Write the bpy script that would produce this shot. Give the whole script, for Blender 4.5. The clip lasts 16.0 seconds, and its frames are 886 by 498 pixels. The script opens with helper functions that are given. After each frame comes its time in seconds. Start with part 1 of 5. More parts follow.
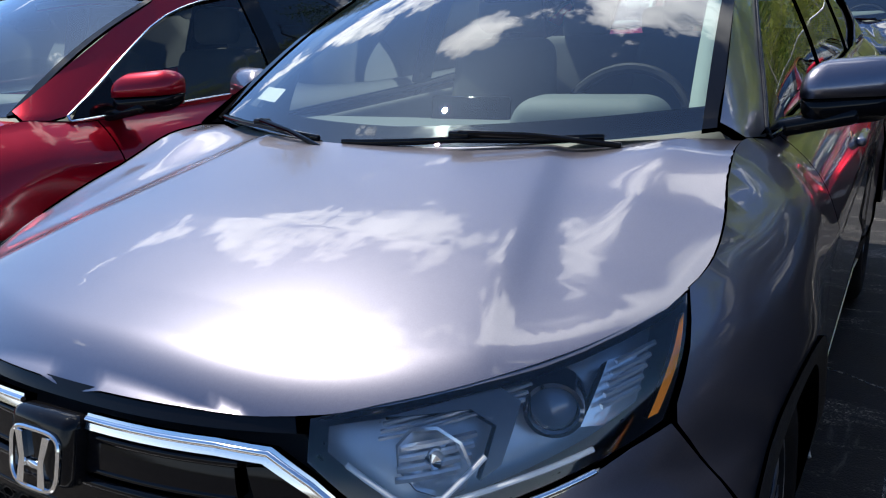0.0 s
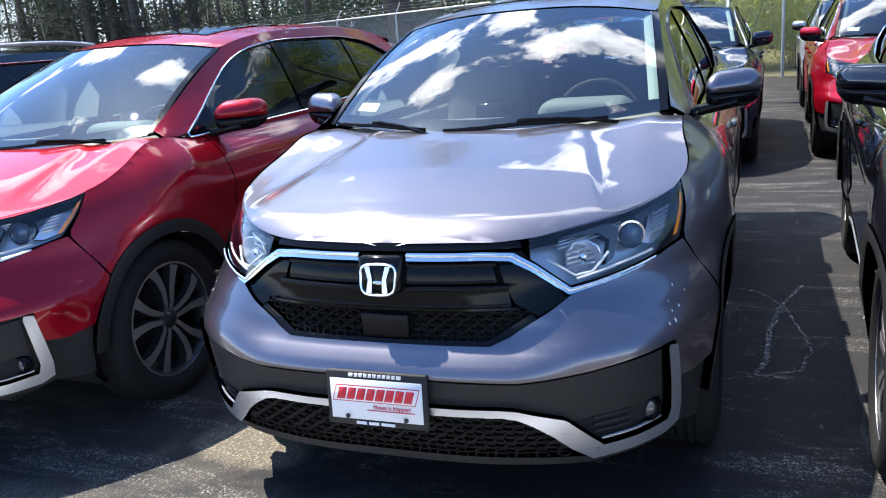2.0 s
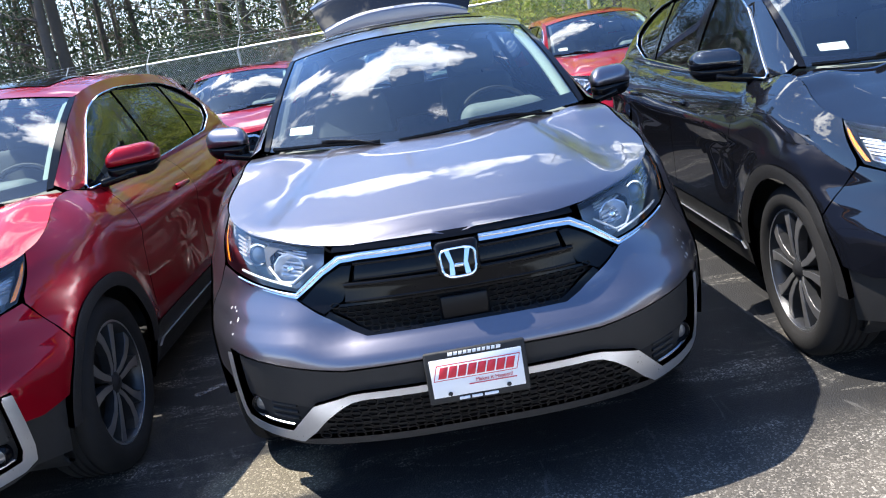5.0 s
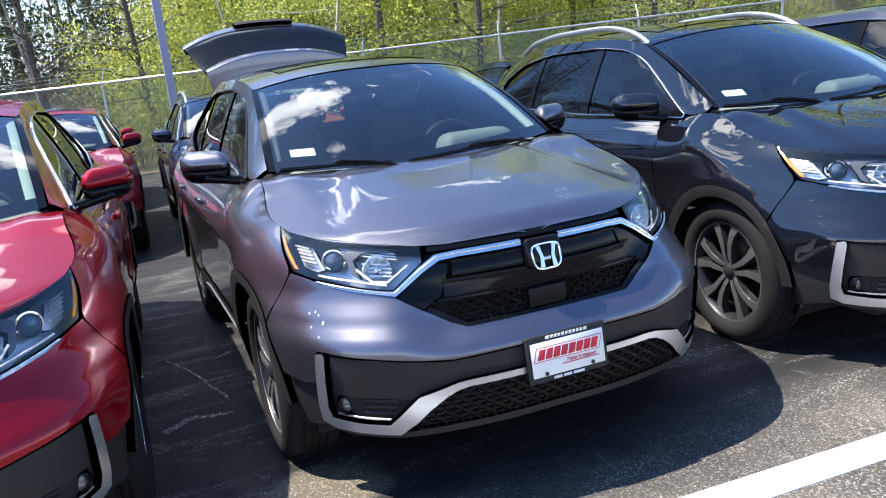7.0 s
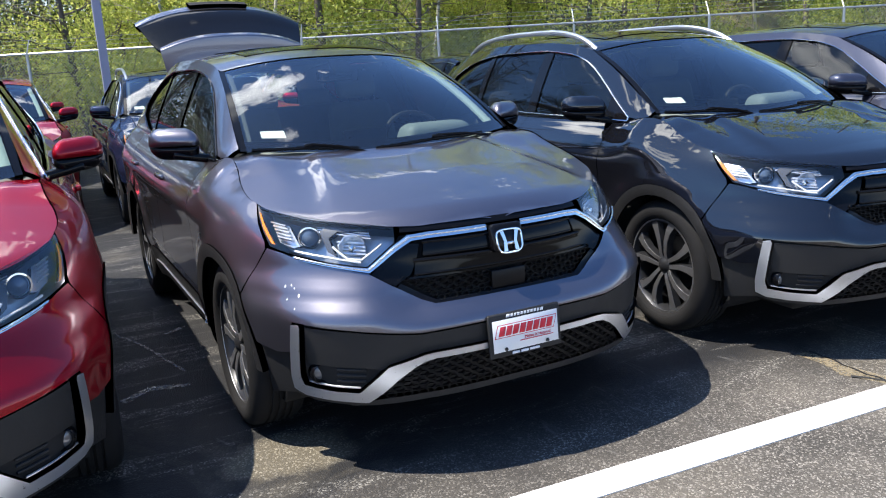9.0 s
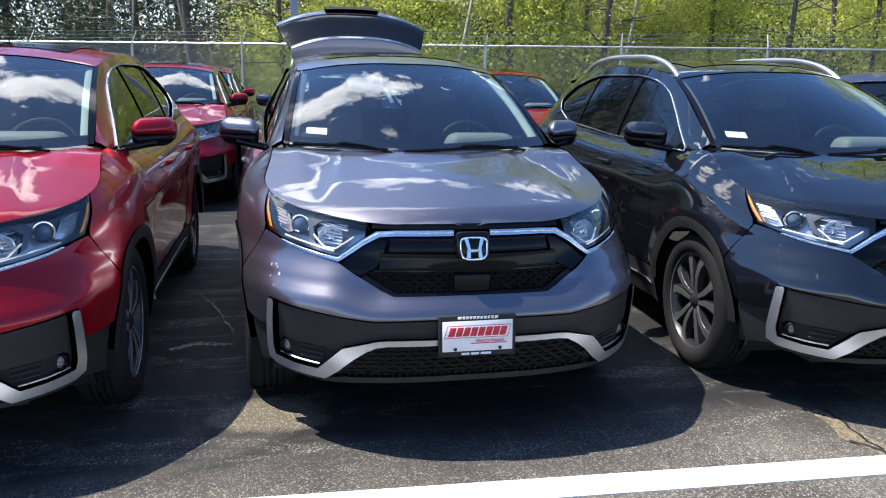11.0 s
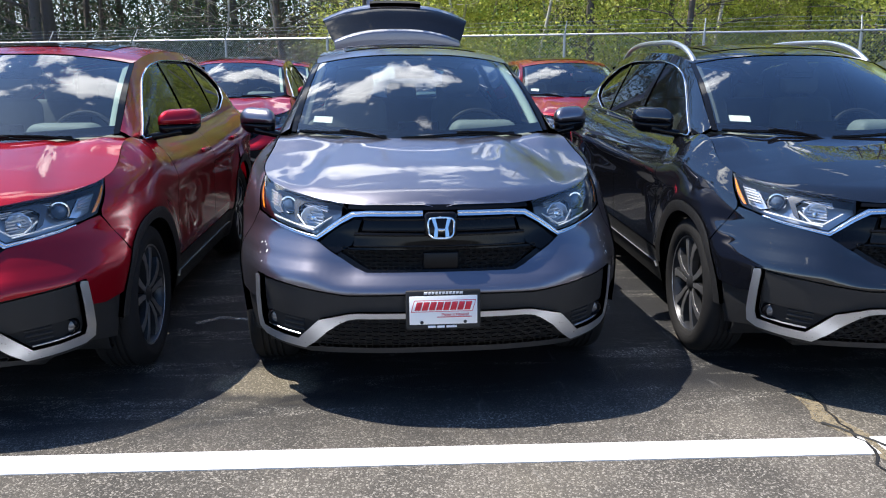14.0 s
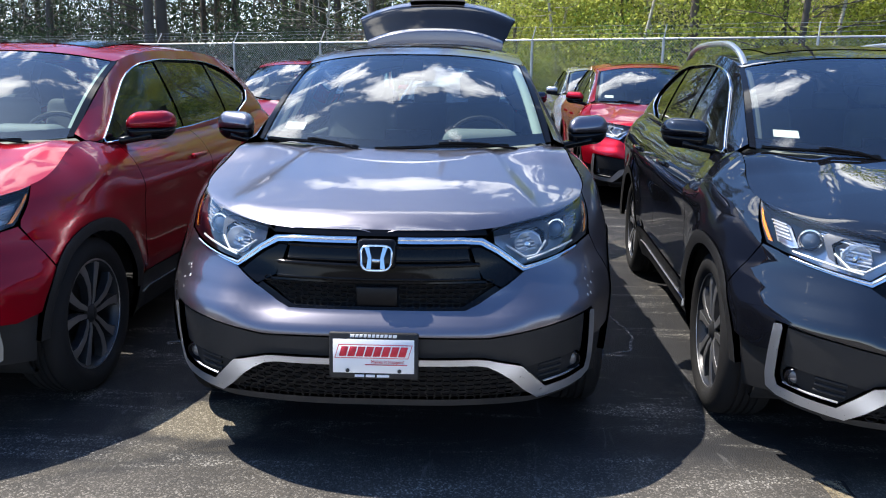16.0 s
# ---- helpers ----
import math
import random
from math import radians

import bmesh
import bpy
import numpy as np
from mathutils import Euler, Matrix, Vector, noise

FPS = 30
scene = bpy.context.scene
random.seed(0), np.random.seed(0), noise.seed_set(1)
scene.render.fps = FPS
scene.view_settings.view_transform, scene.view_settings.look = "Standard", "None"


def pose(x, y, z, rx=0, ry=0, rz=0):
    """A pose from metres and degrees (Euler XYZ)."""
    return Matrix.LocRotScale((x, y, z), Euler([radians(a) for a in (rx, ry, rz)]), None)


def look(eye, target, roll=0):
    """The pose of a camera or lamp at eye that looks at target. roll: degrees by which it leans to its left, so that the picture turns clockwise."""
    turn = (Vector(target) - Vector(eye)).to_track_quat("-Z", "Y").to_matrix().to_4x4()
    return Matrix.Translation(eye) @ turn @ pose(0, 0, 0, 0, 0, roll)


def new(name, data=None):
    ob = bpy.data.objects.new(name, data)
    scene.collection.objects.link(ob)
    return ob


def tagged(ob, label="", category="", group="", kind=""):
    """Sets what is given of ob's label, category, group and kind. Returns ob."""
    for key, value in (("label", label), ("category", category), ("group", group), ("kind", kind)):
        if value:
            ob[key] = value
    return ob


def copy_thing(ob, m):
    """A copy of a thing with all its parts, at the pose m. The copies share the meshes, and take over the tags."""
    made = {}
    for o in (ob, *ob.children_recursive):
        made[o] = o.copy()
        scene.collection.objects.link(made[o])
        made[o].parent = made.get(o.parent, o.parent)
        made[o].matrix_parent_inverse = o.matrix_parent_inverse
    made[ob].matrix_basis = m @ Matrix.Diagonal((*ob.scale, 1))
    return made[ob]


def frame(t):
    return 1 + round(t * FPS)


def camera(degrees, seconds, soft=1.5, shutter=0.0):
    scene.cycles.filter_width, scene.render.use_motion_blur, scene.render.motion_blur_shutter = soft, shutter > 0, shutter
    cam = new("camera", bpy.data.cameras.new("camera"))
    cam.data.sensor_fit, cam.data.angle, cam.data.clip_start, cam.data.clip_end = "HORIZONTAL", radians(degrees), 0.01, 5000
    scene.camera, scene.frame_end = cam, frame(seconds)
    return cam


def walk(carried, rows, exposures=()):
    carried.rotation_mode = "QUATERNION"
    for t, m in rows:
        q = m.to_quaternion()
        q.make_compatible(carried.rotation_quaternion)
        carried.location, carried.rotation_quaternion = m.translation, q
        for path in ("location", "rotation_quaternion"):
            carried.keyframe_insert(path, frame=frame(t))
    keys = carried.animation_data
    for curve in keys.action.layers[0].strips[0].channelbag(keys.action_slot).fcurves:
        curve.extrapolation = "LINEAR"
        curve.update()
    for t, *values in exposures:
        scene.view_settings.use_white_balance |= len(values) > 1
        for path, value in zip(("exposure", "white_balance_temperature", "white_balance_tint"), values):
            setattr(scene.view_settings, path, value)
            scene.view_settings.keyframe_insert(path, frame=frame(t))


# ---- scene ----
cam = camera(57.2, 16.0, 1.1)
PATH = [
    (0, (1.074, -0.613, 1.431), (0.087, 1.031, 0.862), -3.3),
    (0.5, (1.069, -1.026, 1.464), (0.211, 0.702, 0.938), -2.4),
    (1, (1.121, -1.396, 1.481), (0.296, 0.351, 0.963), -3.1),
    (1.5, (1.081, -1.732, 1.508), (0.3, 0.045, 1.024), -4.2),
    (2, (0.988, -2.031, 1.493), (0.289, -0.227, 0.986), -4.7),
    (2.5, (1.02, -2.239, 1.491), (0.38, -0.423, 0.949), -4.4),
    (3, (0.939, -2.366, 1.514), (0.432, -0.497, 1.013), -1.8),
    (3.5, (0.696, -2.459, 1.51), (0.315, -0.552, 1.039), -3.8),
    (3.7, (0.617, -2.46, 1.496), (0.296, -0.541, 1.032), -4.9),
    (6, (-0.813, -2.438, 1.477), (-0.469, -0.528, 0.993), -8.6),
    (6.5, (-1.127, -2.516, 1.493), (-0.618, -0.637, 1.036), -7.2),
    (7, (-1.331, -2.46, 1.474), (-0.622, -0.635, 1.065), -6.7),
    (7.5, (-1.515, -2.487, 1.492), (-0.666, -0.72, 1.095), -7.3),
    (8, (-1.65, -2.543, 1.485), (-0.766, -0.803, 1.046), -6.5),
    (8.5, (-1.619, -2.565, 1.489), (-0.735, -0.828, 1.038), -4.5),
    (9, (-1.572, -2.583, 1.488), (-0.696, -0.839, 1.049), -3.3),
    (11.5, (-0.687, -3.316, 1.495), (-0.334, -1.387, 1.105), 1.5),
    (12, (-0.6, -3.528, 1.506), (-0.268, -1.589, 1.15), 1.5),
    (12.5, (-0.451, -3.596, 1.504), (-0.14, -1.652, 1.152), 2.1),
    (13, (-0.389, -3.613, 1.5), (-0.109, -1.666, 1.141), 2.3),
    (13.5, (-0.338, -3.536, 1.488), (-0.102, -1.591, 1.087), 1.2),
    (14, (-0.326, -3.387, 1.49), (-0.134, -1.444, 1.058), 0.0),
    (14.5, (-0.233, -3.245, 1.493), (-0.096, -1.295, 1.069), 0.4),
    (15, (-0.008, -3.109, 1.484), (0.027, -1.158, 1.045), 1.6),
    (15.5, (0.143, -2.937, 1.47), (0.104, -0.986, 1.033), 1.0),
    (16, (0.347, -2.821, 1.476), (0.271, -0.867, 1.054), 0.6),
]
walk(cam, [(t, look(eye, target, roll)) for t, eye, target, roll in PATH],
     [(0.0, 0.32), (0.5, 0.75), (1.0, 0.95), (2.5, 1.15), (3.5, 1.1), (6.0, 1.35), (6.5, 1.28), (7.5, 0.88), (9.0, 0.77), (11.5, 0.74), (12.5, 0.64), (14.5, 0.68), (16.0, 0.8)])

# ---- light ----
SUN = Vector((-0.52, 0.2, 1.0)).normalized()          # towards the sun: high, behind the row, to its left
lamp = new("sun", bpy.data.lights.new("sun", "SUN"))
lamp.data.energy, lamp.data.angle, lamp.data.color = 5.0, radians(0.55), (1.0, 0.935, 0.835)
lamp.rotation_euler = SUN.to_track_quat("Z", "Y").to_euler()


class Nodes:
    """Short hand for building a node tree."""

    def __init__(self, tree):
        self.tree = tree
        tree.nodes.clear()

    def add(self, kind, **inputs):
        n = self.tree.nodes.new(kind)
        for k, v in inputs.items():
            self.put(n, k.replace("_", " "), v)
        return n

    def put(self, n, key, v):
        sock = n.inputs[int(key[1:])] if key[0] == "i" and key[1:].isdigit() else n.inputs[key]
        if isinstance(v, bpy.types.NodeSocket):
            self.tree.links.new(v, sock)
        elif hasattr(v, "outputs"):
            self.tree.links.new(v.outputs[0], sock)
        else:
            sock.default_value = v

    def noise(self, vec, scale, detail=4.0, rough=0.5, dist=0.0):
        return self.add("ShaderNodeTexNoise", Vector=vec, Scale=scale, Detail=detail, Roughness=rough, Distortion=dist).outputs["Fac"]

    def ramp(self, fac, *stops):
        n = self.add("ShaderNodeValToRGB", i0=fac)
        el = n.color_ramp.elements
        el[1].position, el[0].position = stops[-1][0], stops[0][0]
        for p, _ in stops[1:-1]:
            el.new(p)
        for p, c in stops:
            e = min(el, key=lambda q: abs(q.position - p))
            e.color = (c, c, c, 1) if isinstance(c, (int, float)) else (*c, 1)
        return n.outputs["Color"]

    def mix(self, fac, a, b, mode="MIX"):
        n = self.add("ShaderNodeMix")
        n.data_type, n.blend_type = "RGBA", mode
        for i, v in ((0, fac), (6, a), (7, b)):
            if isinstance(v, bpy.types.NodeSocket):
                self.tree.links.new(v, n.inputs[i])
            elif i:
                n.inputs[i].default_value = (*v[:3], 1) if not isinstance(v, (int, float)) else (v, v, v, 1)
            else:
                n.inputs[i].default_value = v
        return n.outputs[2]

    def math(self, op, a, b=0.0, clamp=False):
        n = self.add("ShaderNodeMath", i0=a, i1=b)
        n.operation, n.use_clamp = op, clamp
        return n.outputs[0]


def make_world():
    w = bpy.data.worlds.new("sky")
    w.use_nodes = True
    scene.world = w
    n = Nodes(w.node_tree)
    sky = n.add("ShaderNodeTexSky")
    sky.sky_type, sky.sun_disc = "NISHITA", False
    sky.sun_elevation, sky.sun_rotation = math.asin(SUN.z), math.atan2(SUN.x, SUN.y)
    sky.air_density, sky.dust_density, sky.ozone_density = 1.0, 0.6, 1.6
    geo = n.add("ShaderNodeTexCoord").outputs["Generated"]
    sep = n.add("ShaderNodeSeparateXYZ", i0=geo)
    # the clouds lie on a flat layer: direction over height
    z = n.math("MAXIMUM", n.math("ADD", sep.outputs[2], 0.12), 0.05)
    flat = n.add("ShaderNodeCombineXYZ", i0=n.math("DIVIDE", sep.outputs[0], z), i1=n.math("DIVIDE", sep.outputs[1], z), i2=CLOUD_SEED)
    big = n.math("MULTIPLY", n.math("SUBTRACT", n.noise(flat, 5.2, 12.0, 0.64, 0.2), 0.5), 1.7)
    sx, sy = n.math("DIVIDE", sep.outputs[0], z), n.math("DIVIDE", sep.outputs[1], z)
    mass = 0.0
    for cx, cy, rx, ry, amount in CLOUDS:
        u, v = n.math("DIVIDE", n.math("SUBTRACT", sx, cx), rx), n.math("DIVIDE", n.math("SUBTRACT", sy, cy), ry)
        d2 = n.math("ADD", n.math("MULTIPLY", u, u), n.math("MULTIPLY", v, v))
        mass = n.math("ADD", mass, n.math("MULTIPLY", n.math("EXPONENT", n.math("MULTIPLY", d2, -1.0)), amount))
    dense = n.math("ADD", big, mass)
    cover = n.ramp(dense, (CLOUD_EDGE, 0.0), (CLOUD_EDGE + 0.05, 0.45), (CLOUD_EDGE + 0.2, 1.0))
    inner = n.noise(flat, 5.0, 7.0, 0.6)
    cloud = n.mix(n.ramp(inner, (0.3, 0.0), (0.7, 1.0)), (14, 14.8, 16), (29, 29, 29.5))
    col = n.mix(cover, n.mix(1.0, sky.outputs[0], (0.75, 1.02, 1.35), "MULTIPLY"), cloud)
    far = n.ramp(sep.outputs[2], (0.03, 1.0), (0.22, 0.0))
    col = n.mix(n.math("MULTIPLY", far, 0.6), col, (13, 13.5, 14.5))
    up = n.ramp(sep.outputs[2], (0.0, 0.0), (0.02, 1.0))
    col = n.mix(up, (1.2, 1.2, 1.1), col)
    bg = n.add("ShaderNodeBackground", Color=col, Strength=0.105)
    n.add("ShaderNodeOutputWorld", Surface=bg)


# cloud masses on the layer: place, reach, how much they thicken it
CLOUDS = ((-0.12, 0.57, 0.3, 0.15, 0.52), (-0.9, 0.86, 0.66, 0.15, 0.5), (-0.48, 0.40, 0.10, 0.09, 0.45), (0.07, 0.34, 0.06, 0.14, 0.2), (0.6, 1.3, 0.5, 0.12, 0.3), (-0.25, 1.25, 0.4, 0.1, 0.3))
CLOUD_SEED, CLOUD_EDGE = 3.7, 0.27
make_world()

# ---- materials ----
def material(name):
    m = bpy.data.materials.new(name)
    m.use_nodes = True
    return m, Nodes(m.node_tree)


def finish(n, shader):
    n.add("ShaderNodeOutputMaterial", Surface=shader)


def coords(n, kind="Object"):
    return n.add("ShaderNodeTexCoord").outputs[kind]


def surface(name, colour, rough=0.5, metal=0.0, grain=40.0, amount=0.25, bump=0.0, bump_scale=200.0, spec=0.5, coat=0.0, dirt=0.0, kind="Object"):
    """A plain real surface: base colour varied at two scales, with fine relief."""
    m, n = material(name)
    co = coords(n, kind)
    a = n.noise(co, grain, 5.0, 0.6)
    b = n.noise(co, grain * 0.11, 3.0, 0.5)
    dark, light = [c * (1 - amount) for c in colour], [min(1.0, c * (1 + amount)) for c in colour]
    col = n.mix(n.math("ADD", n.math("MULTIPLY", a, 0.5), n.math("MULTIPLY", b, 0.5)), dark, light)
    if dirt:
        col = n.mix(n.ramp(n.noise(co, grain * 0.05, 6.0, 0.65), (0.5, 0.0), (0.75, dirt)), col, (0.16, 0.14, 0.12))
    p = n.add("ShaderNodeBsdfPrincipled", Base_Color=col, Roughness=n.math("ADD", n.math("MULTIPLY", a, 0.14), max(0.0, rough - 0.07)), Metallic=metal)
    p.inputs["Specular IOR Level"].default_value = spec
    p.inputs["Coat Weight"].default_value = coat
    p.inputs["Coat Roughness"].default_value = 0.03
    if bump:
        n.put(p, "Normal", n.add("ShaderNodeBump", Strength=bump, Distance=0.003, Height=n.noise(co, bump_scale, 3.0)))
    finish(n, p)
    return m


def paint(name, colour, metal=0.85, flake=0.35, rough=0.2, film=0.02, spec=0.5, gloss=1.52):
    """Car paint: a base with metal flakes under a clear coat, with a little road film."""
    m, n = material(name)
    co = coords(n)
    fl = n.add("ShaderNodeTexVoronoi", Vector=co, Scale=900.0)
    wave = n.noise(co, 2.2, 2.0)
    col = n.mix(n.math("MULTIPLY", fl.outputs["Color"], flake), [c * 0.85 for c in colour], [c * 1.3 for c in colour])
    col = n.mix(n.math("MULTIPLY", n.ramp(n.noise(co, 7.0, 7.0, 0.7), (0.5, 0.0), (0.8, 1.0)), film), col, (0.3, 0.28, 0.25))
    p = n.add("ShaderNodeBsdfPrincipled", Base_Color=col, Metallic=metal, Roughness=n.math("ADD", n.math("MULTIPLY", wave, 0.08), rough))
    p.inputs["Specular IOR Level"].default_value = spec
    p.inputs["Coat Weight"].default_value = 1.0
    n.put(p, "Coat Roughness", n.ramp(n.noise(co, 12.0, 6.0, 0.7), (0.35, 0.0), (0.8, 0.015)))
    p.inputs["Coat IOR"].default_value = gloss
    finish(n, p)
    return m


def pane(name, tint, ior=1.52, rough=0.0, film=0.004, gain=2.1):
    """Thin glass: a mirror by the angle over a tinted see-through sheet."""
    m, n = material(name)
    fr = n.add("ShaderNodeFresnel", IOR=ior).outputs[0]
    see = n.add("ShaderNodeBsdfTransparent", Color=(*tint, 1))
    dust = n.add("ShaderNodeBsdfDiffuse", Color=(0.5, 0.5, 0.48, 1))
    base = n.add("ShaderNodeMixShader", i0=n.math("MULTIPLY", n.noise(coords(n), 9.0, 6.0, 0.7), film), i1=see, i2=dust)
    mir = n.add("ShaderNodeBsdfGlossy", Color=(0.95, 0.97, 1.0, 1), Roughness=rough)
    finish(n, n.add("ShaderNodeMixShader", i0=n.math("MULTIPLY", fr, gain, True), i1=base, i2=mir))
    return m


def leaf(name, a, b, glow=0.35):
    m, n = material(name)
    rnd = n.add("ShaderNodeNewGeometry").outputs["Random Per Island"]
    obj = n.add("ShaderNodeObjectInfo").outputs["Random"]
    col = n.mix(rnd, a, b)
    col = n.mix(n.math("MULTIPLY", obj, 0.4), col, [(x + y) * 0.35 for x, y in zip(a, b)])
    d = n.add("ShaderNodeBsdfPrincipled", Base_Color=col, Roughness=0.55)
    t = n.add("ShaderNodeBsdfTranslucent", Color=col)
    finish(n, n.add("ShaderNodeMixShader", i0=glow, i1=d, i2=t))
    return m


def asphalt():
    m, n = material("asphalt")
    co = coords(n)
    stone = n.add("ShaderNodeTexVoronoi", Vector=co, Scale=150.0)
    speck = n.ramp(stone.outputs["Color"], (0.6, 0.0), (0.88, 1.0))
    grains = n.ramp(n.add("ShaderNodeTexVoronoi", Vector=co, Scale=260.0).outputs["Color"], (0.62, 0.0), (0.9, 1.0))
    fine = n.noise(co, 300.0, 2.0)
    patch_ = n.noise(co, 0.55, 6.0, 0.62, 0.4)
    mid = n.noise(co, 4.0, 8.0, 0.72)
    tone = n.ramp(n.noise(co, 1.1, 8.0, 0.7, 0.7), (0.38, 0.0), (0.62, 1.0))
    sep = n.add("ShaderNodeSeparateXYZ", i0=co)
    # the seal-coated bays under the cars are darker and smoother than the worn lane in front
    edge = n.math("ADD", sep.outputs[1], n.math("MULTIPLY", n.math("SUBTRACT", patch_, 0.5), 1.6))
    seal = n.ramp(n.math("DIVIDE", n.math("ADD", edge, 3.0), 6.0), (0.43, 0.0), (0.52, 1.0))
    worn = n.mix(tone, n.mix(mid, (0.042, 0.039, 0.036), (0.104, 0.095, 0.082)), n.mix(mid, (0.09, 0.082, 0.072), (0.178, 0.158, 0.132)))
    worn = n.mix(n.math("MULTIPLY", speck, 0.65), worn, (0.46, 0.42, 0.365))
    worn = n.mix(n.math("MULTIPLY", grains, 0.6), worn, (0.02, 0.02, 0.02))
    # bay colour set below the coating's own, painting in the cars' shade
    sealed_shade = n.mix(mid, (0.011, 0.011, 0.013), (0.036, 0.036, 0.037))
    # worn-through bands where the stones show, running across the bays
    band = n.noise(n.add("ShaderNodeMapping", Vector=co, Scale=(0.55, 2.4, 1.0)), 2.1, 7.0, 0.72, 0.6)
    bare = n.ramp(band, (0.52, 0.0), (0.64, 1.0))
    sealed_shade = n.mix(n.math("MULTIPLY", bare, 0.35), sealed_shade, (0.085, 0.082, 0.076))
    sealed_shade = n.mix(n.math("MULTIPLY", bare, n.math("MULTIPLY", speck, 0.75)), sealed_shade, (0.46, 0.44, 0.4))
    col = n.mix(seal, worn, sealed_shade)
    col = n.mix(n.math("MULTIPLY", n.ramp(n.noise(co, 0.8, 6.0, 0.65, 0.6), (0.56, 0.0), (0.7, 1.0)), 0.4), col, n.mix(speck, (0.15, 0.132, 0.102), (0.36, 0.32, 0.25)))
    streak = n.noise(n.add("ShaderNodeMapping", Vector=co, Scale=(3.0, 0.5, 1.0)), 3.0, 6.0, 0.7, 1.0)
    col = n.mix(n.math("MULTIPLY", n.ramp(streak, (0.63, 0.0), (0.7, 1.0)), 0.14), col, (0.4, 0.39, 0.37))
    # a paler tan spot between two bays
    du = n.math("MULTIPLY", n.math("ADD", sep.outputs[0], 0.8), 3.2)
    dv = n.math("MULTIPLY", n.math("SUBTRACT", sep.outputs[1], 0.42), 4.5)
    d2 = n.math("ADD", n.math("ADD", n.math("MULTIPLY", du, du), n.math("MULTIPLY", dv, dv)), n.math("MULTIPLY", n.math("SUBTRACT", mid, 0.5), 2.2))
    col = n.mix(n.math("MULTIPLY", n.ramp(d2, (0.4, 1.0), (0.95, 0.0)), 0.75), col, n.mix(speck, (0.15, 0.13, 0.095), (0.4, 0.36, 0.28)))
    p = n.add("ShaderNodeBsdfPrincipled", Base_Color=col, Roughness=n.mix(seal, (0.9, 0.9, 0.9), (0.68, 0.68, 0.68)))
    p.inputs["Specular IOR Level"].default_value = 0.22
    hgt = n.math("ADD", n.math("MULTIPLY", stone.outputs["Distance"], -1.0), n.math("MULTIPLY", fine, 0.4))
    n.put(p, "Normal", n.add("ShaderNodeBump", Strength=0.55, Distance=0.004, Height=hgt))
    finish(n, p)
    return m


def marking():
    """White road paint, worn through in specks."""
    m, n = material("road_paint")
    co = coords(n)
    wear = n.ramp(n.noise(co, 60.0, 6.0, 0.7), (0.2, 0.0), (0.36, 1.0))
    col = n.mix(wear, (0.22, 0.21, 0.2), n.mix(n.noise(co, 3.0, 4.0), (0.72, 0.71, 0.69), (0.86, 0.85, 0.83)))
    p = n.add("ShaderNodeBsdfPrincipled", Base_Color=col, Roughness=0.75)
    n.put(p, "Normal", n.add("ShaderNodeBump", Strength=0.4, Distance=0.003, Height=n.noise(co, 160.0, 3.0)))
    finish(n, p)
    return m


def earth():
    m, n = material("leaf_litter")
    co = coords(n)
    a = n.noise(co, 0.5, 6.0, 0.65)
    b = n.noise(co, 14.0, 6.0, 0.7)
    col = n.mix(b, n.mix(a, (0.10, 0.068, 0.04), (0.05, 0.06, 0.018)), n.mix(a, (0.26, 0.19, 0.115), (0.10, 0.14, 0.035)))
    p = n.add("ShaderNodeBsdfPrincipled", Base_Color=col, Roughness=0.95)
    n.put(p, "Normal", n.add("ShaderNodeBump", Strength=0.8, Distance=0.05, Height=b))
    finish(n, p)
    return m


def chalk(name="dried_residue", colour=(0.5, 0.49, 0.46), keep=0.9):
    """Dried pale residue or grit, broken up."""
    m, n = material(name)
    co = coords(n)
    gone = n.ramp(n.noise(co, 34.0, 6.0, 0.75), (0.32, 0.0), (0.55, keep))
    d = n.add("ShaderNodeBsdfDiffuse", Color=(*colour, 1))
    finish(n, n.add("ShaderNodeMixShader", i0=gone, i1=n.add("ShaderNodeBsdfTransparent"), i2=d))
    return m


CHALK = chalk(keep=0.45)
GRIT = chalk("tan_grit", (0.3, 0.25, 0.17), 0.75)
TAR = surface("crack_tar", (0.04, 0.04, 0.04), 0.5, 0.0, 60, 0.3, 0.4, 120.0)
GREY = paint("steel_grey_paint", (0.192, 0.186, 0.222), 0.92, 0.35, 0.3, 0.01, gloss=1.58)
RED = paint("red_paint", (0.34, 0.003, 0.014), 0.62, 0.35, 0.34, 0.004, 0.0, 1.46)
BLACK = paint("black_paint", (0.005, 0.0056, 0.0085), 0.0, 0.5, 0.3, 0.004, 0.0, 1.85)
SLATE = paint("slate_paint", (0.05, 0.055, 0.085), 0.6, 0.4, 0.3, 0.004, 0.2)
NAVY = paint("dark_blue_paint", (0.012, 0.017, 0.04), 0.3, 0.5, 0.3, 0.004, 0.0)
SILVER = paint("silver_paint", (0.55, 0.55, 0.56), 0.7)
CHROME = surface("chrome", (0.86, 0.87, 0.88), 0.09, 1.0, 60, 0.03)
SATIN = surface("satin_silver", (0.58, 0.61, 0.66), 0.3, 0.85, 90, 0.05)
PIANO = surface("gloss_black", (0.005, 0.005, 0.006), 0.07, 0.0, 30, 0.2, spec=0.2)
PLASTIC = surface("black_plastic", (0.019, 0.019, 0.02), 0.5, 0.0, 60, 0.2, 0.35, 900.0, spec=0.32)
HEX = surface("grille_black", (0.005, 0.005, 0.006), 0.35, spec=0.25)
DARK = surface("matt_black", (0.008, 0.008, 0.009), 0.85)
